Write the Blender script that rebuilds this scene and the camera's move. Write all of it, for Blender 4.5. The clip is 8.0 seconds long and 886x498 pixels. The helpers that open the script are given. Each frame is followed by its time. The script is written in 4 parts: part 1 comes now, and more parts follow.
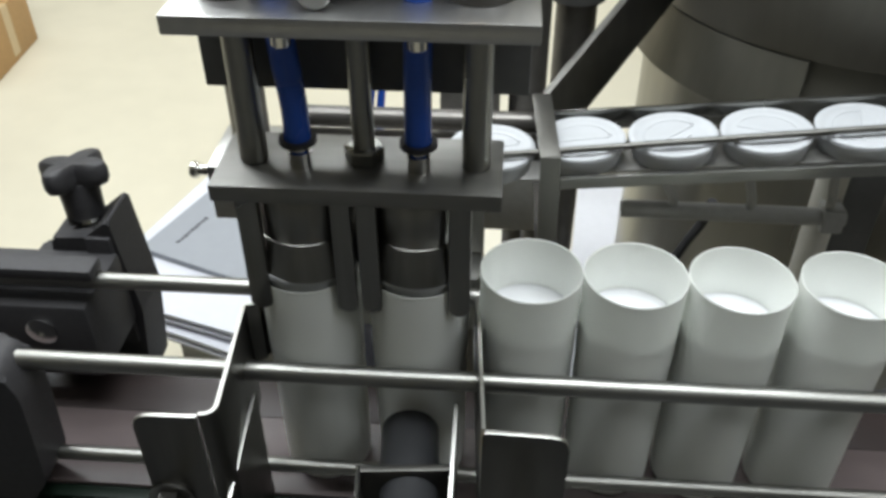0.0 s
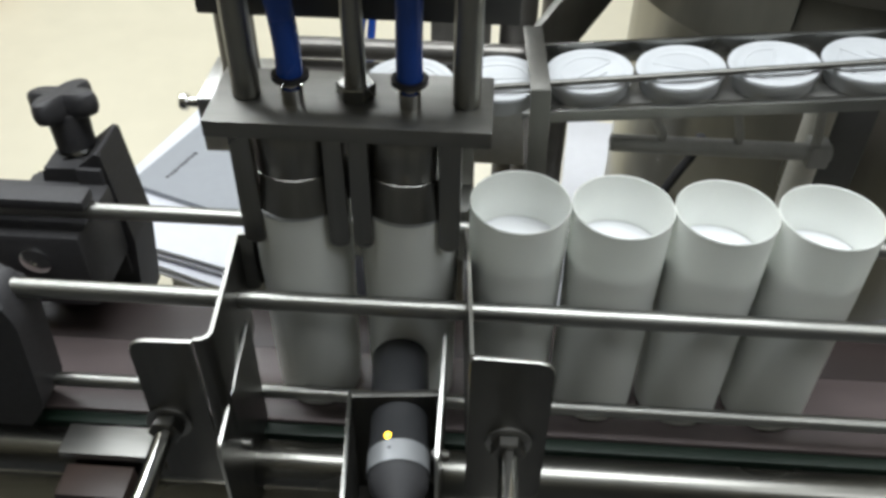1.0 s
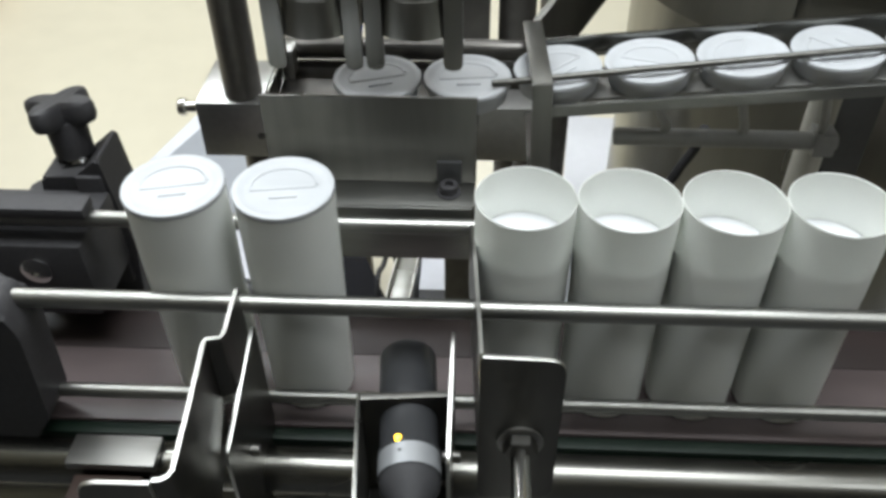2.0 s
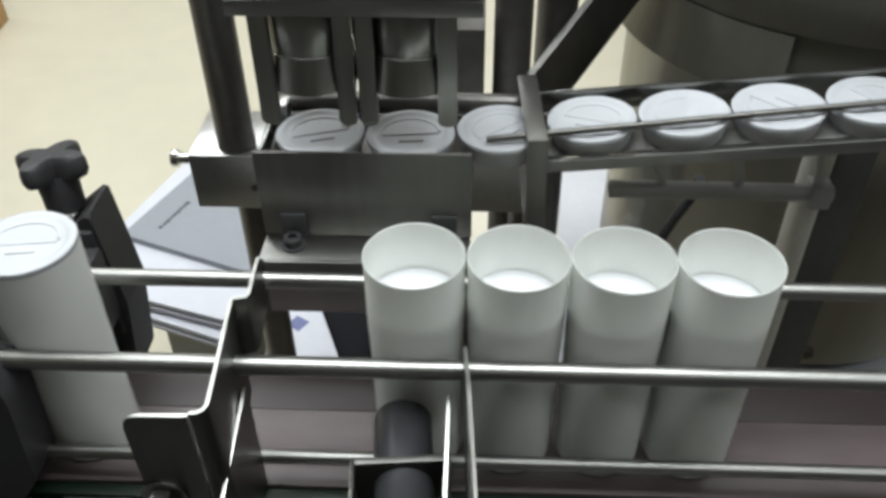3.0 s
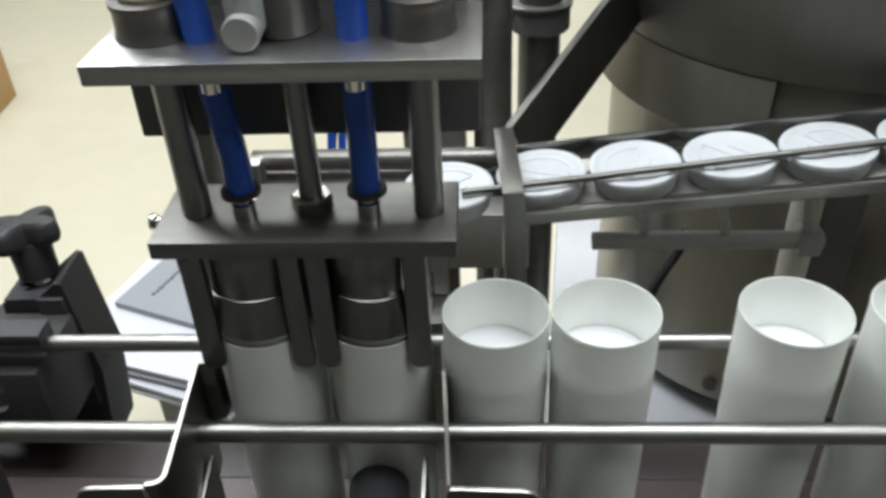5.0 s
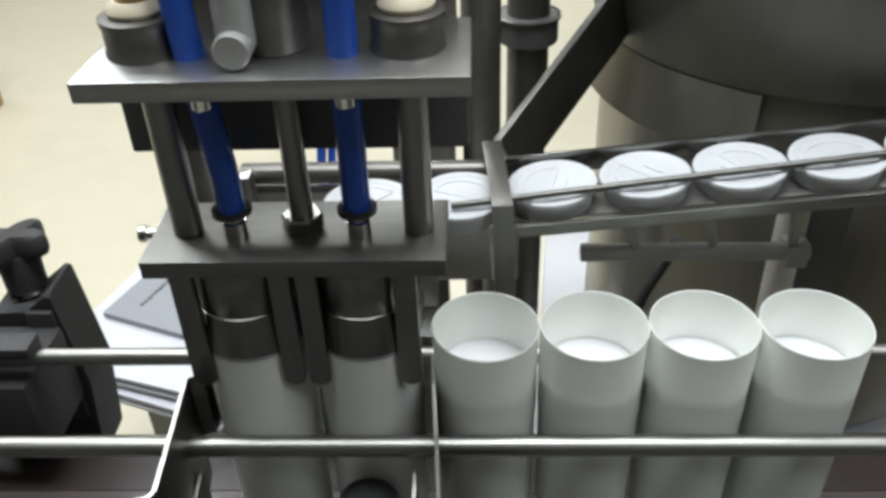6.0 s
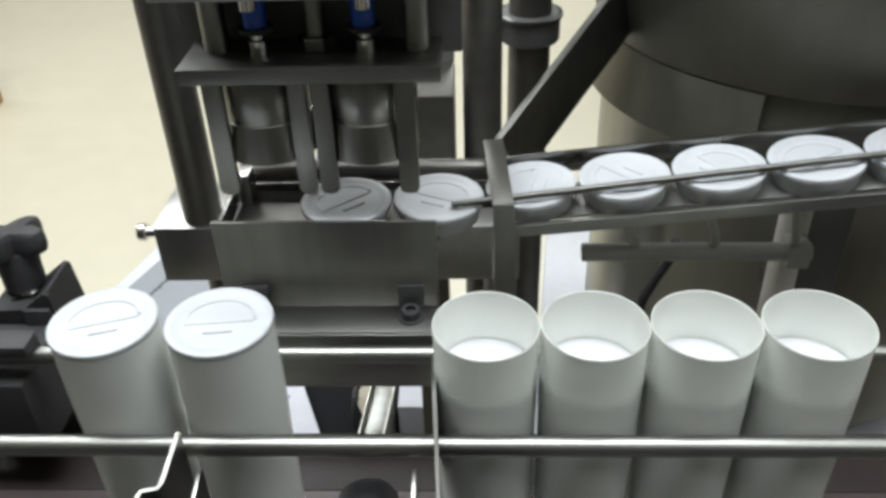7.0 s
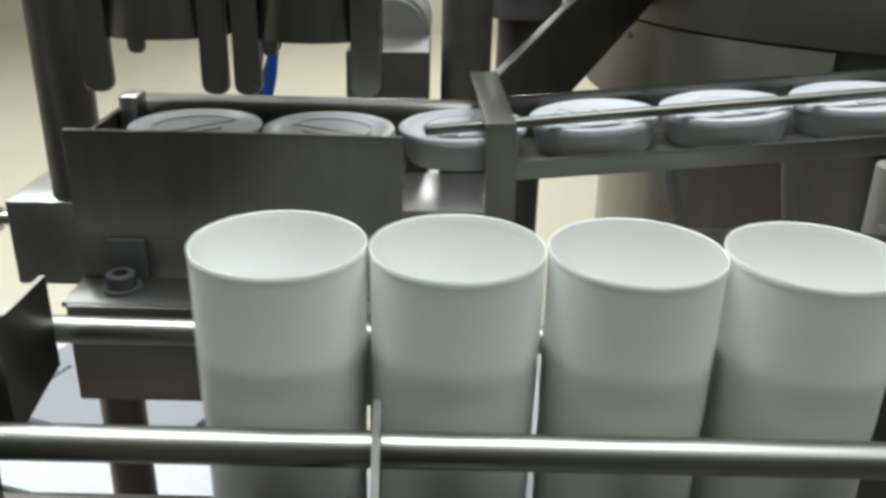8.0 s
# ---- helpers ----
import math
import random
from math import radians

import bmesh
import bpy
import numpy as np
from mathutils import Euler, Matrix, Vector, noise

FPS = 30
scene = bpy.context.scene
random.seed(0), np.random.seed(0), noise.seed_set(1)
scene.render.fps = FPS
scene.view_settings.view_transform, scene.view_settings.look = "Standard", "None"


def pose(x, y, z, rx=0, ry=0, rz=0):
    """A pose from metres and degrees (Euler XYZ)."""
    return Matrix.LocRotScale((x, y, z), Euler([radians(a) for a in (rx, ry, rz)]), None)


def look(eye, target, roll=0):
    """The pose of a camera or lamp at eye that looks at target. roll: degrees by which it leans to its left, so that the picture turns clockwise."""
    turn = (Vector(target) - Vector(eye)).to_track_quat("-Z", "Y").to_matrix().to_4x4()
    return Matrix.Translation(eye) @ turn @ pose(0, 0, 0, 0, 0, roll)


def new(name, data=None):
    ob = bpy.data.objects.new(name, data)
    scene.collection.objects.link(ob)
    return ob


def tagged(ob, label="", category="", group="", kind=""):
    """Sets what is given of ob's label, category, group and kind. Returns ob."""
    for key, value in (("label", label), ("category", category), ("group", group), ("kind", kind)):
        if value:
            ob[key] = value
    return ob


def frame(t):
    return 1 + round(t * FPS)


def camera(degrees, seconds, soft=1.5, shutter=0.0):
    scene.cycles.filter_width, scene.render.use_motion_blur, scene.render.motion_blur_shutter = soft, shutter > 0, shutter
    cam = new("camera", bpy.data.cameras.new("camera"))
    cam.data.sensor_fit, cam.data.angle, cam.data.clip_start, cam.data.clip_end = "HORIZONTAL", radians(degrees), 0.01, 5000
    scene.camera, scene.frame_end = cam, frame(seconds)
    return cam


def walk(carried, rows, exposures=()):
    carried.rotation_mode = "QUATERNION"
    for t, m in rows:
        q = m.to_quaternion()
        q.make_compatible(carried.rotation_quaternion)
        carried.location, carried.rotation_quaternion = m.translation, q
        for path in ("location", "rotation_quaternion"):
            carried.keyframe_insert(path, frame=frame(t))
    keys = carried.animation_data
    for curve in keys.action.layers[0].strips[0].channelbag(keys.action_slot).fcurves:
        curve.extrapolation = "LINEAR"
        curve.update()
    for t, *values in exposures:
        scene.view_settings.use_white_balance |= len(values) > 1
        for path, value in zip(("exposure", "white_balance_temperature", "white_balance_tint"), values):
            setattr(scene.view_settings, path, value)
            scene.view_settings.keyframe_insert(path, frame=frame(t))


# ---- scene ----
cam = camera(54.4, 8.0, soft=3.3, shutter=0.25)
PATH = [
    (0, (-0.029, -0.486, 0.593), (-0.1430, 1.0904, -0.6326), -0.09),
    (0.2, (-0.028, -0.493, 0.592), (-0.1434, 1.0887, -0.6261), -0.85),
    (0.3, (-0.027, -0.496, 0.591), (-0.1455, 1.0675, -0.6498), -1.88),
    (0.5, (-0.027, -0.499, 0.591), (-0.1185, 1.0543, -0.6655), -0.53),
    (0.7, (-0.028, -0.498, 0.592), (-0.1042, 1.0505, -0.6711), 1.05),
    (0.8, (-0.028, -0.498, 0.592), (-0.1075, 1.0323, -0.6930), 1.10),
    (1, (-0.029, -0.497, 0.593), (-0.1115, 0.9929, -0.7387), 0.80),
    (1.2, (-0.030, -0.496, 0.593), (-0.1044, 0.9972, -0.7355), 0.76),
    (2.3, (-0.033, -0.489, 0.585), (-0.1195, 1.0022, -0.7445), -1.10),
    (2.5, (-0.033, -0.485, 0.585), (-0.1147, 1.0116, -0.7392), -1.11),
    (2.7, (-0.034, -0.480, 0.590), (-0.1119, 1.0260, -0.7242), -1.14),
    (3, (-0.034, -0.473, 0.598), (-0.1070, 1.0650, -0.6784), -0.59),
    (3.2, (-0.034, -0.471, 0.597), (-0.1080, 1.0956, -0.6444), 0.03),
    (3.5, (-0.033, -0.467, 0.594), (-0.1283, 1.1277, -0.6092), -0.82),
    (3.7, (-0.031, -0.462, 0.593), (-0.1243, 1.1348, -0.6080), -1.37),
    (4, (-0.024, -0.457, 0.589), (-0.1064, 1.1352, -0.6186), -1.27),
    (4.2, (-0.016, -0.457, 0.584), (-0.1046, 1.1341, -0.6248), -1.48),
    (4.5, (-0.007, -0.458, 0.578), (-0.0936, 1.1451, -0.6147), -1.70),
    (4.7, (-0.005, -0.459, 0.579), (-0.1008, 1.1576, -0.5956), -2.22),
    (5, (-0.005, -0.459, 0.581), (-0.1093, 1.1662, -0.5799), -2.64),
    (5.2, (-0.005, -0.459, 0.583), (-0.1027, 1.1713, -0.5718), -2.59),
    (6.3, (-0.005, -0.458, 0.587), (-0.0828, 1.1775, -0.5623), -2.18),
    (6.5, (-0.005, -0.457, 0.587), (-0.0855, 1.1770, -0.5634), -2.11),
    (6.8, (-0.006, -0.456, 0.586), (-0.0916, 1.1736, -0.5701), -2.16),
    (7, (-0.006, -0.456, 0.584), (-0.0839, 1.1790, -0.5652), -1.97),
    (7.1, (-0.006, -0.456, 0.579), (-0.078, 1.182, -0.567), -1.6),
    (7.3, (-0.008, -0.451, 0.527), (-0.028, 1.226, -0.562), -0.0),
    (7.5, (-0.012, -0.424, 0.473), (0.015, 1.314, -0.516), 0.8),
    (7.6, (-0.01, -0.396, 0.45), (0.033, 1.368, -0.492), 1.1),
    (7.7, (-0.014, -0.371, 0.418), (0.055, 1.427, -0.456), 1.0),
    (7.9, (-0.018, -0.341, 0.359), (0.013, 1.486, -0.453), 0.9),
    (8, (-0.016, -0.334, 0.339), (-0.009, 1.512, -0.440), 1.4),
]
# the camera meters a little down while the press stands back, and again as it swoops in
METER = [(0, -0.12), (2.3, -0.18), (3.0, -0.28), (3.6, -0.25), (4.5, -0.12), (6.5, -0.12), (7.1, -0.19), (7.5, -0.35), (7.8, -0.18), (8.0, -0.06)]
walk(cam, [(t, look(eye, target, roll)) for t, eye, target, roll in PATH], METER)

# ---------------------------------------------------------------- sizes
CUP_R, RIM, BELT = 0.0375, 0.200, -0.010      # cup radius, rim height, belt height
FLOOR, CEIL = -0.78, 1.95
LID_R, LID_H, LID_TOP, CAPPED = 0.0377, 0.019, 0.210, 0.2048

# ---------------------------------------------------------------- light
world = bpy.data.worlds.new("room_air")
world.use_nodes = True
world.node_tree.nodes["Background"].inputs[0].default_value = (0.85, 0.92, 1.0, 1)
world.node_tree.nodes["Background"].inputs[1].default_value = 0.05
scene.world = world


def ceiling_lamp(x, y, sx, sy, watts):
    data = bpy.data.lights.new("assumed_tube_light", "AREA")
    data.shape, data.size, data.size_y = "RECTANGLE", sx, sy
    data.energy, data.color = watts, (0.93, 0.98, 1.015)
    ob = new("assumed_tube_light", data)
    ob.matrix_world = pose(x, y, CEIL - 0.08)
    return ob


# Unseen lamps: overhead light assumed, places and power set to balance brightness.
LAMPS = [(-0.05, 0.08, 1.6, 0.90, 60), (1.45, -0.85, 1.3, 0.40, 12), (-1.5, 0.9, 1.3, 0.22, 27), (-0.9, 2.3, 1.3, 0.22, 27), (-2.3, 2.6, 1.3, 0.22, 25), (0.2, 4.6, 1.3, 0.22, 66)]
for row in LAMPS:
    ceiling_lamp(*row)


# ---------------------------------------------------------------- materials
def material(name, colour, rough=0.5, metal=0.0, grain=60.0, vary=0.10, bump=0.0, stretch=(1, 1, 1), rough_vary=0.12, coat=0.0, blotch=4.0,
             through_light=0.0, spec=0.5):
    """Two scales of colour change, uneven gloss and fine relief in object space."""
    m = bpy.data.materials.new(name)
    m.use_nodes = True
    t = m.node_tree
    n, li = t.nodes, t.links
    b = n["Principled BSDF"]
    co = n.new("ShaderNodeTexCoord")
    mp = n.new("ShaderNodeMapping")
    mp.inputs["Scale"].default_value = stretch
    li.new(co.outputs["Object"], mp.inputs["Vector"])
    fine = n.new("ShaderNodeTexNoise")
    fine.inputs["Scale"].default_value, fine.inputs["Detail"].default_value = grain, 5
    wide = n.new("ShaderNodeTexNoise")
    wide.inputs["Scale"].default_value, wide.inputs["Detail"].default_value = blotch, 3
    li.new(mp.outputs[0], fine.inputs["Vector"])
    li.new(co.outputs["Object"], wide.inputs["Vector"])
    both = n.new("ShaderNodeMath")
    both.operation = "ADD"
    li.new(fine.outputs["Fac"], both.inputs[0])
    li.new(wide.outputs["Fac"], both.inputs[1])
    ramp = n.new("ShaderNodeMapRange")
    ramp.inputs["From Min"].default_value, ramp.inputs["From Max"].default_value = 0.6, 1.4
    ramp.inputs["To Min"].default_value, ramp.inputs["To Max"].default_value = 1 - vary, 1 + vary
    li.new(both.outputs[0], ramp.inputs["Value"])
    mul = n.new("ShaderNodeVectorMath")
    mul.operation = "SCALE"
    mul.inputs[0].default_value = colour
    li.new(ramp.outputs[0], mul.inputs["Scale"])
    li.new(mul.outputs[0], b.inputs["Base Color"])
    rr = n.new("ShaderNodeMapRange")
    rr.inputs["From Min"].default_value, rr.inputs["From Max"].default_value = 0.3, 0.7
    rr.inputs["To Min"].default_value, rr.inputs["To Max"].default_value = max(rough - rough_vary, 0.03), min(rough + rough_vary, 1)
    li.new(wide.outputs["Fac"], rr.inputs["Value"])
    li.new(rr.outputs[0], b.inputs["Roughness"])
    b.inputs["Metallic"].default_value = metal
    b.inputs["Coat Weight"].default_value = coat
    b.inputs["Specular IOR Level"].default_value = spec
    if bump:
        bp = n.new("ShaderNodeBump")
        bp.inputs["Strength"].default_value, bp.inputs["Distance"].default_value = bump, 0.001
        li.new(fine.outputs["Fac"], bp.inputs["Height"])
        li.new(bp.outputs[0], b.inputs["Normal"])
    if through_light:
        tr = n.new("ShaderNodeBsdfTranslucent")
        mix = n.new("ShaderNodeMixShader")
        mix.inputs[0].default_value = through_light
        li.new(mul.outputs[0], tr.inputs["Color"])
        li.new(b.outputs[0], mix.inputs[1])
        li.new(tr.outputs[0], mix.inputs[2])
        li.new(mix.outputs[0], n["Material Output"].inputs["Surface"])
    return m


def glow(name, colour, power):
    m = bpy.data.materials.new(name)
    m.use_nodes = True
    b = m.node_tree.nodes["Principled BSDF"]
    b.inputs["Base Color"].default_value = (*colour, 1)
    b.inputs["Emission Color"].default_value = (*colour, 1)
    b.inputs["Emission Strength"].default_value = power
    return m


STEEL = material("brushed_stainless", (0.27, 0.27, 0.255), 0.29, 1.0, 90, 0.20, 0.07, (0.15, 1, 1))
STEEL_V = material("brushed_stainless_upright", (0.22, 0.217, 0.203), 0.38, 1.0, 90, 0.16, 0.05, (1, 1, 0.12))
POLISHED = material("polished_rod", (0.32, 0.32, 0.30), 0.40, 1.0, 60, 0.08, 0.02, (0.05, 1, 1), 0.06)
CHROME = material("hard_chrome", (0.70, 0.70, 0.69), 0.12, 1.0, 60, 0.05, 0.0, (1, 1, 1), 0.04)
DULL = material("dull_grey_steel", (0.30, 0.295, 0.28), 0.45, 1.0, 120, 0.18, 0.10)
PLATE = material("ground_press_steel", (0.22, 0.217, 0.205), 0.44, 1.0, 90, 0.18, 0.05, (0.2, 1, 1))
# Strong upright colour streaks stand in for highlights on the bells.
PLATE_V = material("turned_press_steel", (0.24, 0.236, 0.22), 0.25, 1.0, 110, 0.24, 0.05, (1, 1, 0.04))
# Lit copy of the steel: lamp glint on cut edges put into colour.
EDGE = material("lit_edge_steel", (0.58, 0.58, 0.55), 0.40, 1.0, 90, 0.12, 0.05)
# Darkened copy: the dim surroundings mirrored in sheet faces put into colour.
GATEM = material("darkened_steel", (0.135, 0.132, 0.122), 0.40, 1.0, 90, 0.16, 0.05, (1, 1, 0.2))
DARK = material("dark_oxidised_steel", (0.135, 0.128, 0.118), 0.42, 0.75, 70, 0.22, 0.06)
ALU = material("machined_aluminium", (0.56, 0.56, 0.55), 0.38, 1.0, 140, 0.10, 0.06, (1, 0.2, 1))
BLACK = material("black_moulded_nylon", (0.036, 0.035, 0.037), 0.52, 0.0, 220, 0.25, 0.12, (1, 1, 1), 0.12, 0.0, 4.0, 0.0, 0.35)
RUBBER = material("black_rubber", (0.024, 0.024, 0.026), 0.65, 0.0, 200, 0.2, 0.1)
SENSOR_BLUE = material("dark_grey_plastic", (0.030, 0.031, 0.033), 0.40, 0.0, 150, 0.1, 0.03, (1, 1, 1), 0.12, 0.0, 4.0, 0.0, 0.35)
CUP = material("white_polypropylene", (0.945, 0.96, 0.925), 0.42, 0.0, 35, 0.015, 0.03, (1, 1, 0.3), 0.08, 0.0, 9.0, 0.24)
FILL = material("white_product", (0.72, 0.73, 0.74), 0.8, 0.0, 40, 0.03, 0.2)
# Mid-grey base offsets the strong lamp; colour streaks stand in for reflections.
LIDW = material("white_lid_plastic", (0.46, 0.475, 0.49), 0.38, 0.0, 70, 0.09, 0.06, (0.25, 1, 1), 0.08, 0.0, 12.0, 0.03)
BLUE = material("blue_air_hose", (0.016, 0.080, 0.43), 0.30, 0.0, 90, 0.12, 0.0)
BRASS = material("worn_brass", (0.52, 0.36, 0.20), 0.34, 1.0, 70, 0.2, 0.05, (1, 1, 0.15))
CREAM = material("cream_nylon", (0.62, 0.56, 0.42), 0.5, 0.0, 80, 0.1, 0.05)
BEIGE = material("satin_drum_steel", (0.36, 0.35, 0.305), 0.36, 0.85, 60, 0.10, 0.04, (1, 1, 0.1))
# Darker copy of the apron steel: shade of wall and recess in the colour.
BOWL_UP = material("shaded_bowl_steel", (0.185, 0.178, 0.155), 0.46, 0.9, 50, 0.14, 0.05, (1, 1, 0.3))
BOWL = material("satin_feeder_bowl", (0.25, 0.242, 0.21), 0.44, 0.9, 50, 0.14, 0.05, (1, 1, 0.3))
BED = material("dark_grey_machine_paint", (0.048, 0.049, 0.050), 0.5, 0.0, 120, 0.15, 0.1)
DARKPAINT = material("dark_grey_paint", (0.10, 0.10, 0.096), 0.5, 0.1, 150, 0.12, 0.1)
GREYPAINT = material("grey_hammer_paint", (0.30, 0.30, 0.285), 0.42, 0.1, 180, 0.1, 0.15)
FLOORM = material("cream_epoxy_floor", (0.66, 0.615, 0.485), 0.42, 0.0, 9, 0.05, 0.02, (1, 1, 1), 0.1, 0.0, 1.2)
WALLM = material("painted_wall", (0.60, 0.57, 0.48), 0.7, 0.0, 40, 0.05, 0.05)
# Unseen south wall, darkened so metal facing it mirrors little light.
WALLDARK = material("dark_reflection_wall", (0.10, 0.10, 0.10), 0.7, 0.0, 40, 0.05, 0.05)
CEILM = material("ceiling_board", (0.68, 0.67, 0.635), 0.8, 0.0, 40, 0.05, 0.05)
BELTM = material("mauve_brown_belt", (0.105, 0.084, 0.083), 0.34, 0.0, 70, 0.16, 0.10, (0.25, 1, 1), 0.1, 0.0, 7.0)
MAUVE = material("shaded_belt_mauve", (0.034, 0.025, 0.024), 0.40, 0.0, 70, 0.18, 0.08, (0.25, 1, 1), 0.1, 0.0, 7.0)
GREEN = material("green_wear_strip", (0.006, 0.015, 0.009), 0.45, 0.0, 60, 0.2, 0.05)
PAPER = material("white_carton", (0.60, 0.61, 0.66), 0.6, 0.0, 50, 0.05, 0.05)
GREYPAPER = material("grey_print", (0.27, 0.285, 0.31), 0.55, 0.0, 50, 0.05, 0.05)
INK = material("dark_ink", (0.05, 0.05, 0.06), 0.6, 0.0, 50, 0.1)
MATT = material("matt_black_cloth", (0.009, 0.009, 0.011), 0.85, 0.0, 150, 0.2, 0.1, (1, 1, 1), 0.1, 0.0, 4.0, 0.0, 0.15)
INKBLUE = material("blue_grey_ink", (0.14, 0.16, 0.32), 0.6, 0.0, 50, 0.1)
KRAFT = material("brown_cardboard", (0.42, 0.26, 0.11), 0.75, 0.0, 70, 0.12, 0.1)
CLEARHOSE = material("grey_fitting", (0.40, 0.405, 0.395), 0.35, 0.2, 80, 0.1, 0.0)
LED = glow("yellow_led", (1.0, 0.62, 0.04), 6.0)


# ---------------------------------------------------------------- mesh helpers
def smooth(bm, angle=35):
    for f in bm.faces:
        f.smooth = True
    for e in bm.edges:
        if len(e.link_faces) == 2 and e.calc_face_angle(0) > radians(angle):
            e.smooth = False


def mesh_object(name, bm, mat, matrix=None):
    bmesh.ops.recalc_face_normals(bm, faces=bm.faces)
    smooth(bm)
    me = bpy.data.meshes.new(name)
    bm.to_mesh(me)
    bm.free()
    for m in (mat if isinstance(mat, (list, tuple)) else [mat]):
        me.materials.append(m)
    ob = new(name, me)
    if matrix is not None:
        ob.matrix_basis = matrix
    return ob


def part(name, bm, mat, parent, label="", matrix=None):
    ob = mesh_object(name, bm, mat, matrix)
    ob.parent = parent
    if label:
        ob["label"] = label
    return ob


def empty(name, x=0, y=0, z=0, label="", category="", group="", kind=""):
    ob = new(name)
    ob.location = (x, y, z)
    return tagged(ob, label, category, group, kind)


def add_box(bm, x0, x1, y0, y1, z0, z1, bev=0.0012, m=None, seg=2):
    made = bmesh.ops.create_cube(bm, size=1)["verts"]
    for v in made:
        v.co = Vector(((x0 + x1) / 2 + v.co.x * (x1 - x0), (y0 + y1) / 2 + v.co.y * (y1 - y0), (z0 + z1) / 2 + v.co.z * (z1 - z0)))
    if bev:
        edges = list({e for v in made for e in v.link_edges})
        made = [g for g in bmesh.ops.bevel(bm, geom=edges, offset=bev, segments=seg, profile=0.6, affect="EDGES")["verts"]]
    if m is not None:
        bmesh.ops.transform(bm, matrix=m, verts=list({v for v in made}))
    return bm


def box(x0, x1, y0, y1, z0, z1, bev=0.0012, m=None):
    return add_box(bmesh.new(), x0, x1, y0, y1, z0, z1, bev, m)


def frame_to(a, b):
    a, b = Vector(a), Vector(b)
    return Matrix.Translation(a) @ (b - a).to_track_quat("Z", "Y").to_matrix().to_4x4(), (b - a).length


def add_lathe(bm, prof, m=Matrix(), seg=32, close=False):
    """Spin a profile of (radius, height) round z."""
    rings = []
    for r, z in prof:
        if r < 1e-6:
            rings.append([bm.verts.new(m @ Vector((0, 0, z)))])
        else:
            rings.append([bm.verts.new(m @ Vector((r * math.cos(2 * math.pi * k / seg), r * math.sin(2 * math.pi * k / seg), z))) for k in range(seg)])
    pairs = list(zip(rings, rings[1:])) + ([(rings[-1], rings[0])] if close else [])
    for a, b in pairs:
        for k in range(seg):
            j = (k + 1) % seg
            if len(a) == 1 and len(b) == 1:
                continue
            if len(a) == 1:
                bm.faces.new((a[0], b[j], b[k]))
            elif len(b) == 1:
                bm.faces.new((a[k], a[j], b[0]))
            else:
                bm.faces.new((a[k], a[j], b[j], b[k]))
    return bm


def lathe(prof, m=Matrix(), seg=32, close=False):
    return add_lathe(bmesh.new(), prof, m, seg, close)


def add_rod(bm, a, b, r, seg=20, ch=0.0008):
    m, n = frame_to(a, b)
    return add_lathe(bm, [(0, 0), (r - ch, 0), (r, ch), (r, n - ch), (r - ch, n), (0, n)], m, seg)


def rod(a, b, r, seg=20, ch=0.0008):
    return add_rod(bmesh.new(), a, b, r, seg, ch)


def add_hose(bm, pts, r, seg=12, steps=10):
    """A bent hose through the given places."""
    pts = [Vector(p) for p in pts]
    line = []
    for i in range(len(pts) - 1):
        p0, p1, p2, p3 = pts[max(i - 1, 0)], pts[i], pts[i + 1], pts[min(i + 2, len(pts) - 1)]
        for s in range(steps):
            u = s / steps
            line.append(0.5 * (2 * p1 + (p2 - p0) * u + (2 * p0 - 5 * p1 + 4 * p2 - p3) * u * u + (3 * p1 - p0 - 3 * p2 + p3) * u ** 3))
    line.append(pts[-1])
    rings = []
    for i, p in enumerate(line):
        way = (line[min(i + 1, len(line) - 1)] - line[max(i - 1, 0)]).normalized()
        side = way.cross(Vector((0.31, 0.9, 0.2))).normalized()
        up = way.cross(side)
        rings.append([bm.verts.new(p + r * (side * math.cos(2 * math.pi * k / seg) + up * math.sin(2 * math.pi * k / seg))) for k in range(seg)])
    for a, b in zip(rings, rings[1:]):
        for k in range(seg):
            bm.faces.new((a[k], a[(k + 1) % seg], b[(k + 1) % seg], b[k]))
    bm.faces.new(rings[0]), bm.faces.new(rings[-1])
    return bm


def hose(pts, r, seg=12, steps=10):
    return add_hose(bmesh.new(), pts, r, seg, steps)


def add_plate(bm, outline, m, thick, bev=0.0006):
    """A flat sheet of that outline in the local xy plane, with thickness."""
    lo = [bm.verts.new(m @ Vector((x, y, 0))) for x, y in outline]
    hi = [bm.verts.new(m @ Vector((x, y, thick))) for x, y in outline]
    n = len(outline)
    faces = [bm.faces.new(lo), bm.faces.new(hi)]
    for k in range(n):
        faces.append(bm.faces.new((lo[k], lo[(k + 1) % n], hi[(k + 1) % n], hi[k])))
    if bev:
        edges = {e for f in faces[:2] for e in f.edges}
        bmesh.ops.bevel(bm, geom=list(edges), offset=bev, segments=1, affect="EDGES")
    return bm


def rounded(points, radii, steps=5):
    """Corners of a polygon rounded off."""
    out, n = [], len(points)
    for i, (p, r) in enumerate(zip(points, radii)):
        p = Vector(p)
        if r <= 0:
            out.append(tuple(p))
            continue
        a, b = Vector(points[i - 1]), Vector(points[(i + 1) % n])
        s, e = p + (a - p).normalized() * r, p + (b - p).normalized() * r
        for k in range(steps + 1):
            u = k / steps
            out.append(tuple((1 - u) ** 2 * s + 2 * u * (1 - u) * p + u * u * e))
    return out


def hex_nut(bm, m, r, h, hole=0.0):
    out = [(r * math.cos(radians(60 * k)), r * math.sin(radians(60 * k))) for k in range(6)]
    return add_plate(bm, out, m, h, 0.0008)


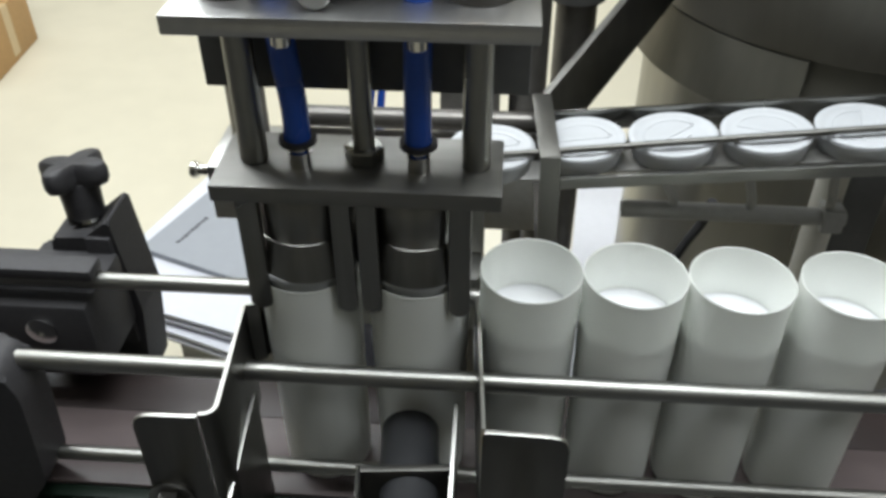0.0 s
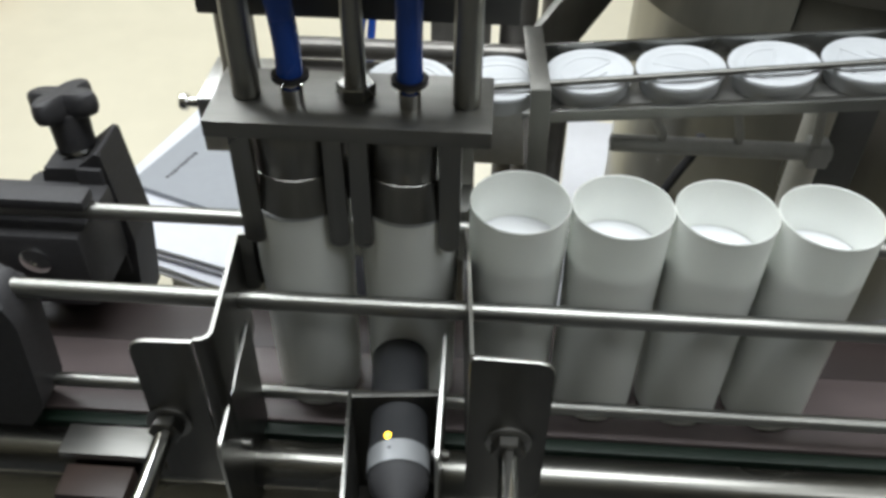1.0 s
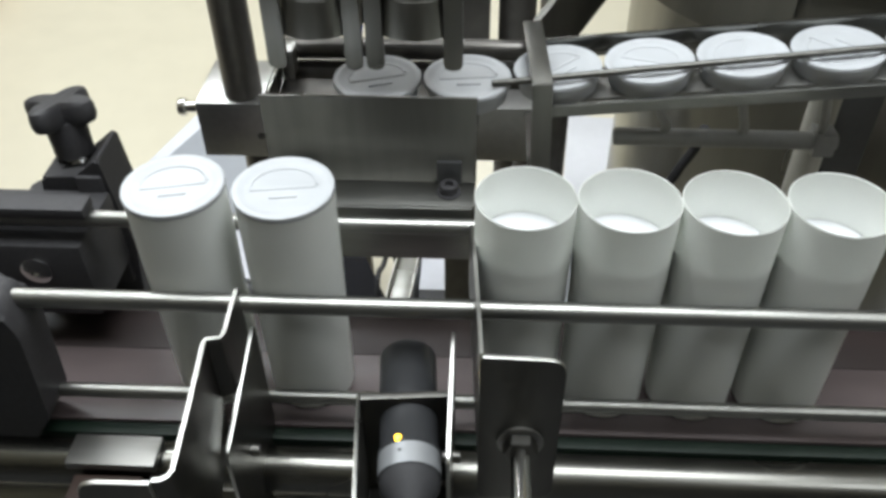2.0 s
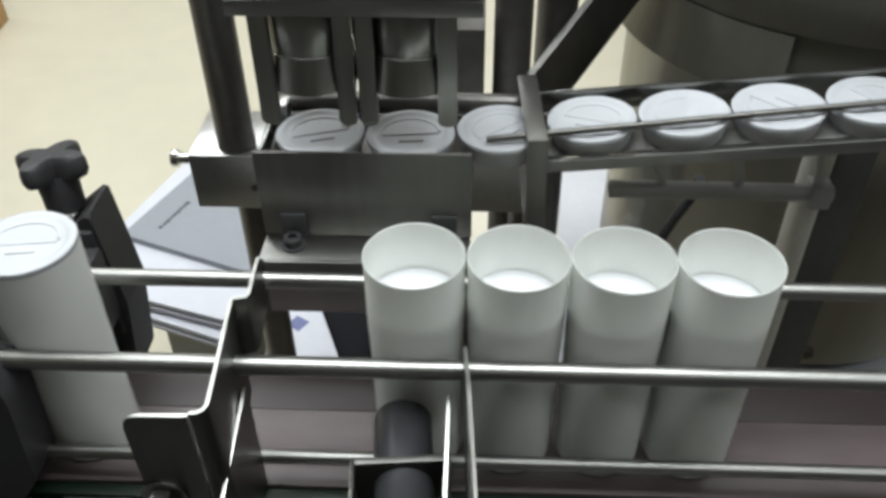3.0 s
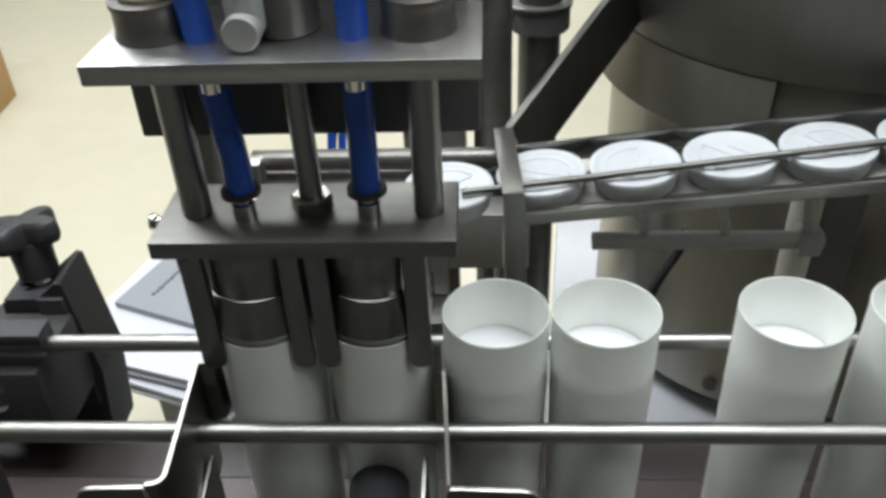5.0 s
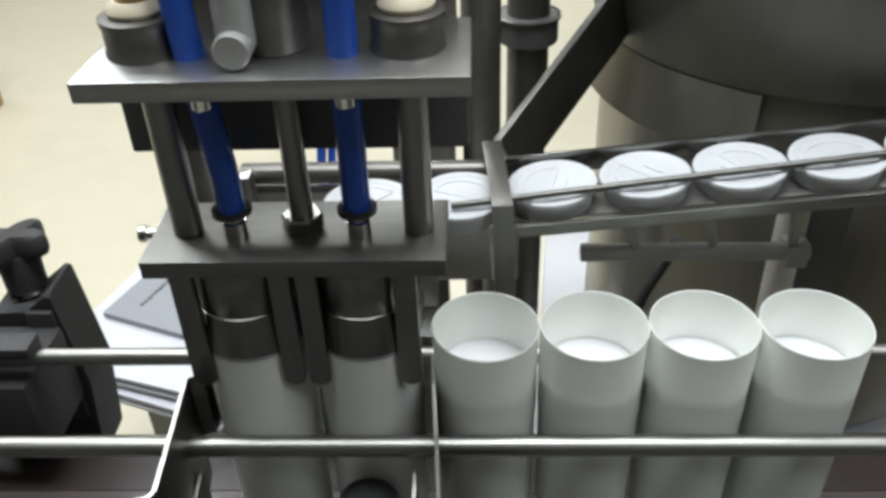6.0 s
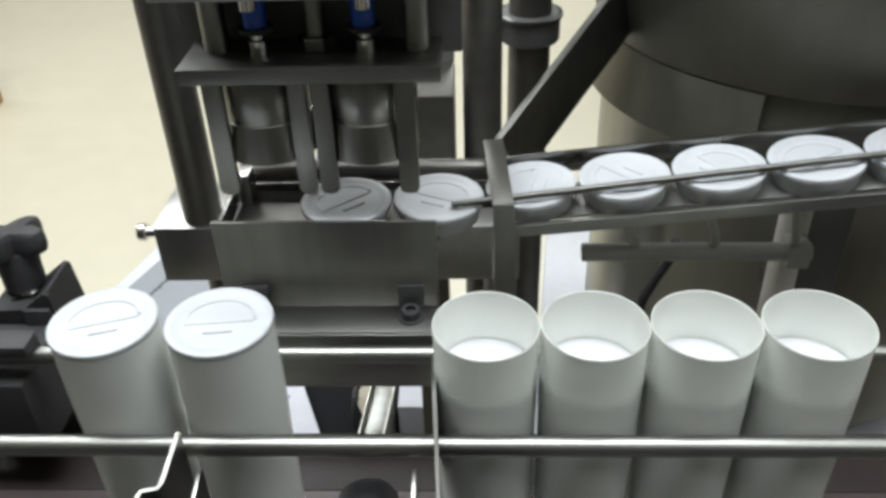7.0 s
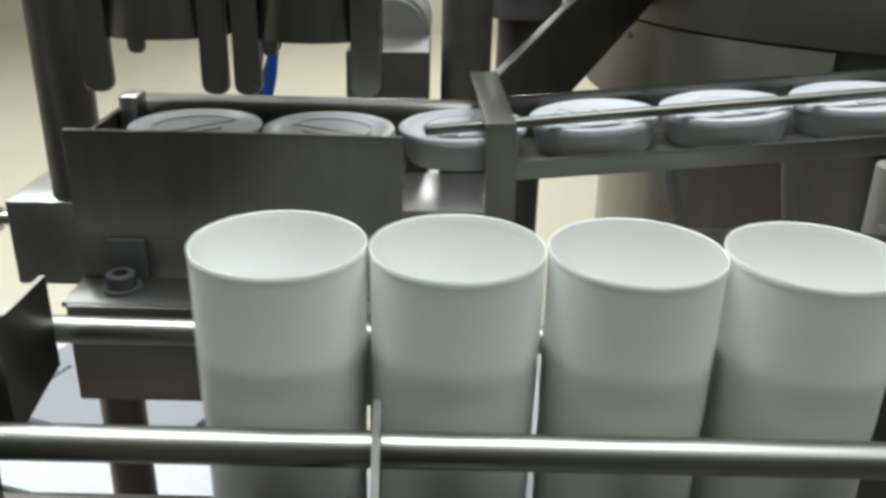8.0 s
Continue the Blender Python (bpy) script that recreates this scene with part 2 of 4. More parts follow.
def lit_edges(bm, way):
    """Second, lighter material on a sheet's narrow edge faces: lamp glint put into colour."""
    for f in bm.faces:
        f.normal_update()
        f.material_index = 0 if abs(f.normal.dot(way)) > 0.95 else 1
    return bm


TO_Y = Matrix.Rotation(radians(-90), 4, "X")     # local z looks along +y
TO_X = Matrix.Rotation(radians(90), 4, "Y")      # local z looks along +x

# ---------------------------------------------------------------- the room
tagged(mesh_object("floor", box(-5, 5, -3.2, 6.8, FLOOR - 0.1, FLOOR, 0), FLOORM), "cream epoxy workshop floor, lightly scuffed", "floor", kind="structure")
for nm, args in (("wall_north", (-5.1, 5.1, 6.8, 6.9)), ("wall_south", (-5.1, 5.1, -3.3, -3.2)), ("wall_west", (-5.1, -5, -3.2, 6.8)), ("wall_east", (5, 5.1, -3.2, 6.8))):
    tagged(mesh_object(nm, box(*args, FLOOR, CEIL, 0), WALLDARK if nm == "wall_south" else WALLM), "plain painted workshop wall", "wall", kind="structure")
tagged(mesh_object("ceiling", box(-5.1, 5.1, -3.3, 6.9, CEIL, CEIL + 0.1, 0), CEILM), "plain boarded workshop ceiling", "ceiling", kind="structure")
for x, y, sx, sy, w in LAMPS:
    ob = empty("ceiling_light", x, y, CEIL, "unseen fluorescent fitting, assumed on the ceiling", "lamp", "ceiling lights")
    bm = box(-sx / 2 - 0.02, sx / 2 + 0.02, -sy / 2 - 0.02, sy / 2 + 0.02, -0.06, 0, 0.004)
    part("housing", bm, CEILM, ob)


# ---------------------------------------------------------------- conveyor
def conveyor():
    ob = empty("conveyor", 0, 0, BELT, "belt conveyor with mauve-brown belt and steel side frames", "conveyor")
    part("belt", box(-1.9, 1.6, -0.052, 0.0285, -0.006, 0, 0.001), BELTM, ob, "mauve-brown conveyor belt, slightly glossy")
    part("bed", box(-1.9, 1.6, -0.055, 0.084, -0.030, -0.010, 0.001), DULL, ob)
    # Rail shade on the belt's rear put in as a darker strip.
    part("belt_shade_strip", box(-1.9, 1.6, 0.0295, 0.0840, -0.0098, -0.0006, 0.0008), MAUVE, ob, "dark mauve strip, shade at the belt's rear put into colour")
    part("wear_strip", box(-1.9, 1.6, -0.0645, -0.053, -0.018, -0.003, 0.001), GREEN, ob, "dark green plastic wear strip")
    bm = box(-1.9, 1.6, -0.092, -0.084, -0.10, -0.0345, 0.002)
    part("side_frame", bm, STEEL, ob)
    part("side_tube", rod((-1.9, -0.086, -0.015), (1.6, -0.086, -0.015), 0.0200, 40), material("satin_frame_tube", (0.20, 0.197, 0.18), 0.27, 1.0, 60, 0.14, 0.02, (0.05, 1, 1), 0.06), ob, "brushed tube along the frame")
    part("side_frame", box(-1.9, 1.6, 0.085, 0.093, -0.10, 0.002, 0.002), DARK, ob)
    part("lower_tray", box(-1.9, 1.6, -0.21, -0.112, -0.072, -0.066, 0.001), BED, ob)
    for x in (-0.218, -0.178, -0.148):
        part("frame_bolt", lathe([(0, 0), (0.0045, 0), (0.0045, 0.003), (0.0032, 0.0042), (0, 0.0042)], Matrix.Translation((x, -0.126, -0.0658)), 14), CHROME, ob, "small bright bolt head")
    # Added slab out of view: upright metal mirrors it instead of bright floor.
    part("dark_reflection_slab", box(-1.9, 1.6, -1.05, -0.214, -0.20, -0.16, 0.003), BED, ob, "unseen dark slab that dims reflections in the metal")
    for x in (-1.6, -0.75, 0.75, 1.4):
        for y in (-0.072, 0.089):
            part("leg", box(x - 0.02, x + 0.02, y - 0.02, y + 0.02, FLOOR - BELT, -0.031, 0.002), DULL, ob)
    return ob


conveyor()


def guide_rail(y, z, x0, x1, r, label):
    ob = tagged(mesh_object("guide_rail", rod((x0, y, z), (x1, y, z), r, 28), POLISHED), label, "rail", "guide rails along the belt")
    return ob


guide_rail(-0.0470, 0.1300, -0.60, 1.2, 0.0075, "polished stainless round guide rail before the cups")
guide_rail(-0.0450, 0.0190, -0.60, 1.2, 0.0060, "thinner polished guide rail low beside the belt")
guide_rail(0.0470, 0.1300, -0.60, 1.2, 0.0070, "polished stainless round guide rail behind the cups")


def star_knob(parent, x, y, z):
    """Four-lobed clamping knob on its neck."""
    bm = bmesh.new()
    outline = []
    for k in range(48):
        a = 2 * math.pi * k / 48
        q = 0.0165 + 0.0200 * (0.5 + 0.5 * math.cos(4 * a)) ** 0.85
        outline.append((q * math.cos(a), q * math.sin(a)))
    rings = []
    for s, h in ((0.80, -0.004), (0.92, -0.002), (1.0, 0.004), (1.0, 0.012), (0.95, 0.0165), (0.84, 0.0185)):
        rings.append([bm.verts.new((px * s, py * s, h)) for px, py in outline])
    for a, b in zip(rings, rings[1:]):
        for k in range(48):
            bm.faces.new((a[k], a[(k + 1) % 48], b[(k + 1) % 48], b[k]))
    bm.faces.new(rings[0])
    top = bm.verts.new((0, 0, 0.0170))
    for k in range(48):
        bm.faces.new((rings[-1][k], rings[-1][(k + 1) % 48], top))
    ob = part("knob", bm, BLACK, parent, "four-lobed black clamping knob", pose(x, y, z, -10, -6, 0) @ pose(0, 0, 0, 0, 0, 77))
    part("neck", lathe([(0, -0.036), (0.0165, -0.036), (0.0175, -0.034), (0.0178, -0.020), (0.0190, -0.004), (0.0190, -0.001), (0, -0.001)]), BLACK, ob)
    part("washer", lathe([(0, -0.044), (0.0215, -0.044), (0.0215, -0.0405), (0.011, -0.040), (0.011, -0.036), (0, -0.036)]), CHROME, ob, "bright steel washer under the knob")
    return ob


def rear_bracket():
    ob = empty("rail_bracket", -0.425, 0.13, FLOOR, "black plastic guide-rail bracket with star knob", "bracket", "rail brackets")
    oz = -FLOOR
    bm = bmesh.new()
    out = rounded([(-0.003, 0.124), (0.030, 0.122), (0.054, 0.146), (0.064, 0.04), (0.052, -0.06), (-0.046, -0.06), (-0.046, 0.08), (-0.005, 0.085)], [0.004, 0, 0.006, 0.004, 0.004, 0.004, 0.006, 0])
    add_plate(bm, out, Matrix.Translation((0, 0.030, oz)) @ Matrix.Rotation(radians(90), 4, "X"), 0.05, 0.003)
    part("clamp_body", bm, BLACK, ob)
    part("slot_cheek", box(0.030, 0.054, -0.0255, -0.0195, oz + 0.0, oz + 0.128, 0.0028), BLACK, ob)
    star_knob(ob, 0.013, 0.022, oz + 0.160)
    part("arm", box(-0.090, 0.070, -0.096, -0.074, oz + 0.1375, oz + 0.149, 0.0035), BLACK, ob)
    part("jaw", box(-0.090, 0.058, -0.100, -0.0205, oz + 0.030, oz + 0.112, 0.006), BLACK, ob)
    part("jaw_lip", box(-0.090, 0.060, -0.072, -0.060, oz + 0.1122, oz + 0.1372, 0.002), BLACK, ob)
    part("bolt", lathe([(0, 0), (0.0135, 0), (0.0135, 0.002), (0.010, 0.0035), (0.004, 0.004), (0.004, 0.002), (0, 0.002)], Matrix.Translation((0.014, -0.1002, oz + 0.085)) @ Matrix.Rotation(radians(90), 4, "X"), 24), CHROME, ob, "chromed bolt head")
    part("post", rod((-0.02, 0.0, 0.0), (-0.02, 0.0, oz - 0.055), 0.014), DULL, ob)
    return ob


rear_bracket()


def front_bracket():
    ob = empty("rail_bracket", -0.415, -0.06, FLOOR, "black plastic bracket gripping the front guide rails", "bracket", "rail brackets")
    oz = -FLOOR
    bm = bmesh.new()
    out = rounded([(-0.10, 0.144), (0.032, 0.143), (0.042, 0.115), (0.034, 0.015), (0.006, -0.022), (-0.020, -0.010), (-0.10, 0.025)], [0.0, 0.012, 0.01, 0.010, 0.010, 0.01, 0])
    add_plate(bm, out, Matrix.Translation((0, 0.026, oz)) @ Matrix.Rotation(radians(90), 4, "X"), 0.040, 0.004)
    part("clamp_body", bm, BLACK, ob)
    part("post", rod((-0.07, 0.006, 0.0), (-0.07, 0.006, oz + 0.03), 0.012), DULL, ob)
    return ob


front_bracket()


# ---------------------------------------------------------------- cups and lids
def cup(label):
    """Tall open tub with a thin wall, a rolled rim and a stepped foot. Origin at its base."""
    h, r0, r1, w = RIM - BELT, CUP_R - 0.0022, CUP_R, 0.0009
    prof = [(0, 0.0035), (r0 - 0.008, 0.0035), (r0 - 0.0065, 0.0), (r0 - 0.002, 0.0), (r0, 0.002), (r0 + 0.0002, 0.020), (r1 - 0.0010, h * 0.62), (r1 - 0.0006, h * 0.66),
            (r1 - 0.0004, h - 0.0040), (r1 - w - 0.0001, h - 0.0040), (r1 - w - 0.0007, h * 0.6), (r0 - w, 0.012), (r0 - w - 0.003, 0.006), (0, 0.005)]
    ob = tagged(mesh_object("cup", lathe(prof, Matrix(), 64), CUP), label, "cup", "cups on the conveyor")
    ring = [(r1 - 0.0004, h - 0.0039), (r1 - 0.0002, h - 0.0028), (r1 - 0.0002, h - 0.0005), (r1 - 0.0005, h), (r1 - w, h - 0.0003), (r1 - w - 0.0002, h - 0.0039)]
    part("rim", lathe(ring, Matrix(), 64, True), CUP, ob)
    f = 0.152 - BELT
    fill = [(0, 0.0062), (r0 - w - 0.004, 0.0062), (r0 - w - 0.0006, 0.0130), (r1 - w - 0.0010, f - 0.020), (r1 - w - 0.0012, f - 0.006), (r1 - w - 0.0013, f + 0.0045), (r1 - w - 0.0026, f + 0.0026), (r1 - w - 0.0060, f + 0.0012), (r1 * 0.6, f + 0.0006), (r1 * 0.3, f + 0.0004), (0, f + 0.0008)]
    part("filling", lathe(fill, Matrix(), 48), FILL, ob, "white product filling most of the cup")
    return ob


def lid(label):
    """Push-in lid: rolled rim, tapered plug below it, sunk field with a half-moon flap. Origin at the middle of its top."""
    r = LID_R
    prof = [(r - 0.0052, -LID_H), (r - 0.0044, -LID_H + 0.0010), (r - 0.0020, -0.0062), (r - 0.0016, -0.0048), (r - 0.0002, -0.0045), (r, -0.0038), (r, -0.0014), (r - 0.0004, -0.0004), (r - 0.0014, 0),
            (r - 0.0046, 0), (r - 0.0062, -0.0005), (r - 0.0085, -0.0013), (r - 0.0100, -0.0016), (0.020, -0.0016), (0, -0.0016), (0, -0.0032), (r - 0.0085, -0.0036), (r - 0.0074, -0.0060), (r - 0.0072, -LID_H + 0.0008)]
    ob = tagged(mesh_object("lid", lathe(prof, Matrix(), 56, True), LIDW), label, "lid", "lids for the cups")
    # half-moon flap ridge
    pts = [(-0.0235, 0.000)] + [(0.0235 * math.cos(math.pi - math.pi * k / 16), 0.0035 + 0.0195 * math.sin(math.pi * k / 16)) for k in range(17)] + [(0.0235, 0.0)]
    bm = bmesh.new()
    rim = [Vector((x, y, -0.0015)) for x, y in pts]
    add_hose(bm, rim + [rim[0]], 0.00065, 8, 2)
    part("flap_ridge", bm, LIDW, ob)
    part("hinge_bar", box(-0.024, 0.024, -0.0020, 0.0010, -0.0022, -0.0009, 0.0005), LIDW, ob)
    part("finger_tab", box(-0.010, 0.010, -0.0125, -0.0095, -0.0022, -0.0006, 0.0006), LIDW, ob)
    return ob


OPEN = "tall open white translucent plastic cup, mostly full"
CUPS = {k: cup(OPEN) for k in "ABCDEFGH"}
for k in "ABCD":
    CUPS[k]["label"] = "tall white plastic cup that gets its lid at the station"
LIDS = {k: lid("round white push-in lid, pressed onto a cup") for k in "AB"}
for k in range(13):
    LIDS[k] = lid("round white push-in lid waiting in the chute")
    if k > 4:
        LIDS[k]["label"] = "round white push-in lid sliding down the chute"


# ---------------------------------------------------------------- lid tray and its frame
def lid_tray():
    ob = empty("lid_tray", -0.126, 0.15, 0.13, "folded stainless lid tray with bolted front flange", "tray")

    def at(x0, x1, y0, y1, z0, z1, b=0.001):
        return box(x0 + 0.126, x1 + 0.126, y0 - 0.15, y1 - 0.15, z0 - 0.13, z1 - 0.13, b)
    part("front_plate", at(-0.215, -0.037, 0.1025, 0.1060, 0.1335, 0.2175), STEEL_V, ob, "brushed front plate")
    part("flange", at(-0.214, -0.038, 0.0700, 0.1055, 0.1300, 0.1333), STEEL, ob)
    part("hanger_plate", at(-0.210, -0.040, 0.0660, 0.0699, 0.0765, 0.1333), STEEL, ob, "upright plate under the flange")
    part("tray_floor", at(-0.2100, -0.036, 0.1062, 0.1960, 0.1875, 0.1905), DARK, ob)
    part("back_plate", at(-0.205, 0.020, 0.1962, 0.2000, 0.1700, 0.1960), DARK, ob)
    part("back_bar", rod((-0.088, 0.0570, 0.0735), (0.136, 0.0570, 0.0735), 0.0100, 24), DARK, ob, "round dark bar along the back")
    part("end_stop", at(-0.214, -0.2105, 0.1062, 0.1950, 0.1852, 0.2100), STEEL, ob)
    bm = at(-0.2100, -0.1990, 0.172, 0.192, 0.1907, 0.2190, 0.002)
    part("stop_lug", bm, ALU, ob)
    for x in (-0.188, -0.060):
        b = bmesh.new()
        m = Matrix.Translation((x + 0.126, 0.088 - 0.15, 0.1334 - 0.13))
        add_lathe(b, [(0, 0.0), (0.0105, 0.0), (0.0105, 0.0016), (0, 0.0016)], m, 20)
        add_lathe(b, [(0, 0.0016), (0.0078, 0.0016), (0.0078, 0.0085), (0.0070, 0.0094), (0.0042, 0.0094), (0.0042, 0.005), (0, 0.005)], m, 20)
        part("socket_bolt", b, BLACK, ob, "black socket-head bolt")
        # Raised dark pad stands in for the shaded notch at each bolt.
        part("notch_shade", at(x - 0.0105, x + 0.0105, 0.0995, 0.1023, 0.1336, 0.1570, 0.0006), BED, ob, "dark pad in place of the shaded notch behind the bolt")
    return ob


lid_tray()


def cross_beam():
    ob = empty("cross_beam", -0.14, 0.265, 0.069, "machined block beam with bright top face", "beam")
    part("beam", box(-0.177, 0.175, -0.041, 0.045, 0, 0.063, 0.0018), ALU, ob)
    bm = rod((-0.206, -0.006, 0.036), (-0.178, -0.006, 0.036), 0.0055)
    add_lathe(bm, [(0, 0), (0.0085, 0), (0.009, 0.001), (0.009, 0.007), (0, 0.008)], Matrix.Translation((-0.207, -0.006, 0.036)) @ TO_X, 20)
    part("end_bolt", bm, CHROME, ob, "protruding end bolt")
    part("set_screw", lathe([(0, 0), (0.004, 0), (0.004, 0.0012), (0.002, 0.0012), (0, 0)], Matrix.Translation((-0.115, -0.041, 0.026)) @ Matrix.Rotation(radians(90), 4, "X"), 16), DARK, ob)
    for x in (-0.132, 0.158):
        part("leg", rod((x, 0.0, FLOOR - 0.069), (x, 0.0, -0.0005), 0.0175, 24), DARK, ob)
    return ob


cross_beam()
tagged(mesh_object("guide_post", rod((-0.272, 0.245, 0.1325), (-0.272, 0.245, 0.95), 0.0185, 32), DARK), "thick dark steel guide post standing on the beam", "post", "upright posts")
tagged(mesh_object("guide_post", rod((0.001, 0.345, FLOOR), (0.001, 0.345, 1.0), 0.0195, 32), DARK), "tall dark steel post behind the lid tray", "post", "upright posts")


def clamp_post():
    ob = empty("clamp_post", 0.052, 0.43, FLOOR, "dark round post with a bolted clamp collar", "post", "upright posts")
    part("tube", rod((0, 0, 0), (0, 0, 1.75), 0.0225, 32), DARK, ob)
    z = 0.236 - FLOOR
    part("collar", lathe([(0.0228, z), (0.0305, z), (0.032, z + 0.002), (0.032, z + 0.028), (0.0305, z + 0.030), (0.0228, z + 0.030)], Matrix(), 32, True), DARKPAINT, ob)
    part("clamp_ring", lathe([(0.0322, z + 0.026), (0.0345, z + 0.0265), (0.0345, z + 0.0295), (0.0322, z + 0.030)], Matrix(), 32, True), STEEL, ob, "bright band round the collar")
    part("collar_screw", rod((-0.046, -0.012, z + 0.02), (-0.030, -0.012, z + 0.02), 0.0045, 12), DARK, ob)
    return ob


clamp_post()


def slide_arm():
    """Flat bar that rises from the chute bracket to the feeder."""
    ob = empty("support_arm", 0.014, 0.232, 0.219, "flat steel support arm rising from the chute bracket", "arm")
    m, n = frame_to((0, 0, 0), (0.27, 0.36, 0.19))
    bm = bmesh.new()
    way = Vector((0.27, 0.36, 0.19)).normalized()
    side = Vector((0.10, -0.10, -1.0))
    side = (side - way * side.dot(way)).normalized()
    up = way.cross(side)
    mm = Matrix((side, up, way)).transposed().to_4x4()
    add_box(bm, -0.002, 0.054, -0.004, 0.004, 0, n, 0.0012, mm)
    part("bar", bm, GATEM, ob)
    return ob


slide_arm()


def motor():
    ob = empty("actuator", -0.060, 0.39, FLOOR, "dark box actuator with ribbed grey motor", "motor")
    oz = -FLOOR
    part("gear_case", box(-0.030, 0.0325, -0.075, 0.010, oz + 0.10, oz + 0.224, 0.003), DARK, ob)
    part("motor_body", rod((0, 0.0102, oz + 0.225), (0, 0.104, oz + 0.225), 0.0275, 28), GREYPAINT, ob, "grey ribbed motor body")
    for k in range(7):
        part("cooling_fin", lathe([(0.0277, 0), (0.031, 0), (0.032, 0.001), (0.032, 0.007), (0.031, 0.008), (0.0277, 0.008)], Matrix.Translation((0.0, 0.013 + k * 0.013, oz + 0.225)) @ TO_Y, 28, True), GREYPAINT, ob)
    part("stand", box(-0.02, 0.02, -0.02, 0.02, 0, oz + 0.0995, 0.002), DARK, ob)
    part("cable", hose([(-0.02, -0.02, oz + 0.224), (-0.045, -0.05, oz + 0.262), (-0.085, -0.06, oz + 0.222), (-0.11, -0.05, oz + 0.1), (-0.10, -0.02, oz - 0.2)], 0.0035), RUBBER, ob, "black cable")
    return ob


motor()
ob = empty("air_hoses", -0.163, 0.293, 0.1322, "two thin blue air hoses rising from the beam", "hose")
for dx in (0.0, 0.011):
    part("hose", hose([(dx, 0, 0.0), (dx + 0.004, 0.004, 0.05), (dx + 0.012, 0.010, 0.12), (dx + 0.016, 0.016, 0.40)], 0.0042, 12, 8), BLUE, ob)


# ---------------------------------------------------------------- lid chute
SLOPE = 0.096


def chute_z(x):
    """Height of a lid's top along tray and chute."""
    u = x + 0.005
    return LID_TOP + (0 if u < -0.03 else SLOPE * ((u + 0.03) ** 2 / 0.12 if u < 0.03 else u))


def chute_y(x):
    u = min(max((x + 0.08) / 0.12, 0), 1)
    return 0.148 + 0.017 * u * u * (3 - 2 * u)


def chute():
    ob = empty("lid_chute", 0.014, 0.165, 0.18, "sloping steel lid chute with wire guide rod", "chute")

    def loc(p):
        return (p[0] - 0.014, p[1] - 0.165, p[2] - 0.18)

    def bar(name, a, b, wy, hz, mat, label=""):
        m, n = frame_to(loc(a), loc(b))
        way = (Vector(b) - Vector(a)).normalized()
        side = Vector((0, 1, 0))
        side = (side - way * side.dot(way)).normalized()
        up = way.cross(side)
        mm = Matrix.Translation(loc(a)) @ Matrix((side, up, way)).transposed().to_4x4()
        bm = bmesh.new()
        add_box(bm, -wy / 2, wy / 2, -hz / 2, hz / 2, 0, n, 0.0008, mm)
        return part(name, bm, mat, ob, label)
    x0, x1 = 0.016, 1.05
    bar("runner", (x0, 0.165, chute_z(x0) - 0.0208), (x1, 0.165, chute_z(x1) - 0.0208), 0.050, 0.003, DULL)
    bar("front_rail", (x0, 0.1235, chute_z(x0) - 0.0185), (x1, 0.1265, chute_z(x1) - 0.0185), 0.005, 0.011, STEEL)
    bar("back_rail", (x0, 0.2065, chute_z(x0) - 0.006), (x1, 0.2075, chute_z(x1) - 0.006), 0.004, 0.020, STEEL)
    part("guide_rod", rod(loc((-0.026, 0.1340, 0.2130)), loc((1.05, 0.1860, chute_z(1.05) + 0.005)), 0.0030, 14), GATEM, ob, "thin bent guide rod over the lids")
    # bracket over the chute
    bm = bmesh.new()
    for a, b in (((0.009, 0.211, 0.2300), (0.0155, 0.122, 0.2195)), ((0.0155, 0.1205, 0.2215), (0.0185, 0.1205, 0.128))):
        m, n = frame_to(loc(a), loc(b))
        way = (Vector(b) - Vector(a)).normalized()
        side = Vector((1, 0, 0))
        side = (side - way * side.dot(way)).normalized()
        mm = Matrix.Translation(loc(a)) @ Matrix((side, way.cross(side), way)).transposed().to_4x4()
        add_box(bm, -0.0085, 0.0085, -0.0015, 0.0015, 0, n, 0.0006, mm)
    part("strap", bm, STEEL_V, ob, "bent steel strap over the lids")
    part("strap_foot", box(-0.006, 0.012, -0.046, 0.059, -0.056, -0.052, 0.001), DARK, ob)
    # hangers down to the cross tube
    for x in (0.115, 0.185, 0.255):
        part("hanger", hose([loc((x, 0.15, chute_z(x) - 0.0235)), loc((x + 0.008, 0.160, chute_z(x) - 0.050)), loc((x + 0.018, 0.174, 0.150)), loc((x + 0.020, 0.182, 0.138))], 0.0042, 10, 5), GREYPAINT, ob)
    bm = bmesh.new()
    m, n = frame_to(loc((0.089, 0.182, 0.1310)), loc((0.292, 0.182, 0.1300)))
    add_lathe(bm, [(0.0052, 0), (0.0078, 0), (0.0084, 0.0008), (0.0084, n), (0, n)], m, 24)
    add_lathe(bm, [(0.0052, 0), (0.0052, 0.03), (0, 0.03)], m, 24)
    part("cross_tube", bm, GREYPAINT, ob, "open-ended steel cross tube")
    part("tube_clamp", box(0.256, 0.276, 0.006, 0.030, -0.062, -0.038, 0.003), GREYPAINT, ob)
    return ob


chute()
ob = empty("chute_leg", 0.281, 0.204, FLOOR, "pale grey round leg under the chute", "leg")
part("tube", rod((0, 0, 0), (0, 0, 0.178 - FLOOR), 0.0138, 28), material("pale_grey_paint", (0.52, 0.51, 0.46), 0.4, 0.1, 90, 0.08, 0.05), ob)
part("foot_plate", lathe([(0, 0), (0.045, 0), (0.045, 0.006), (0.014, 0.008), (0, 0.008)], Matrix(), 28), DULL, ob)
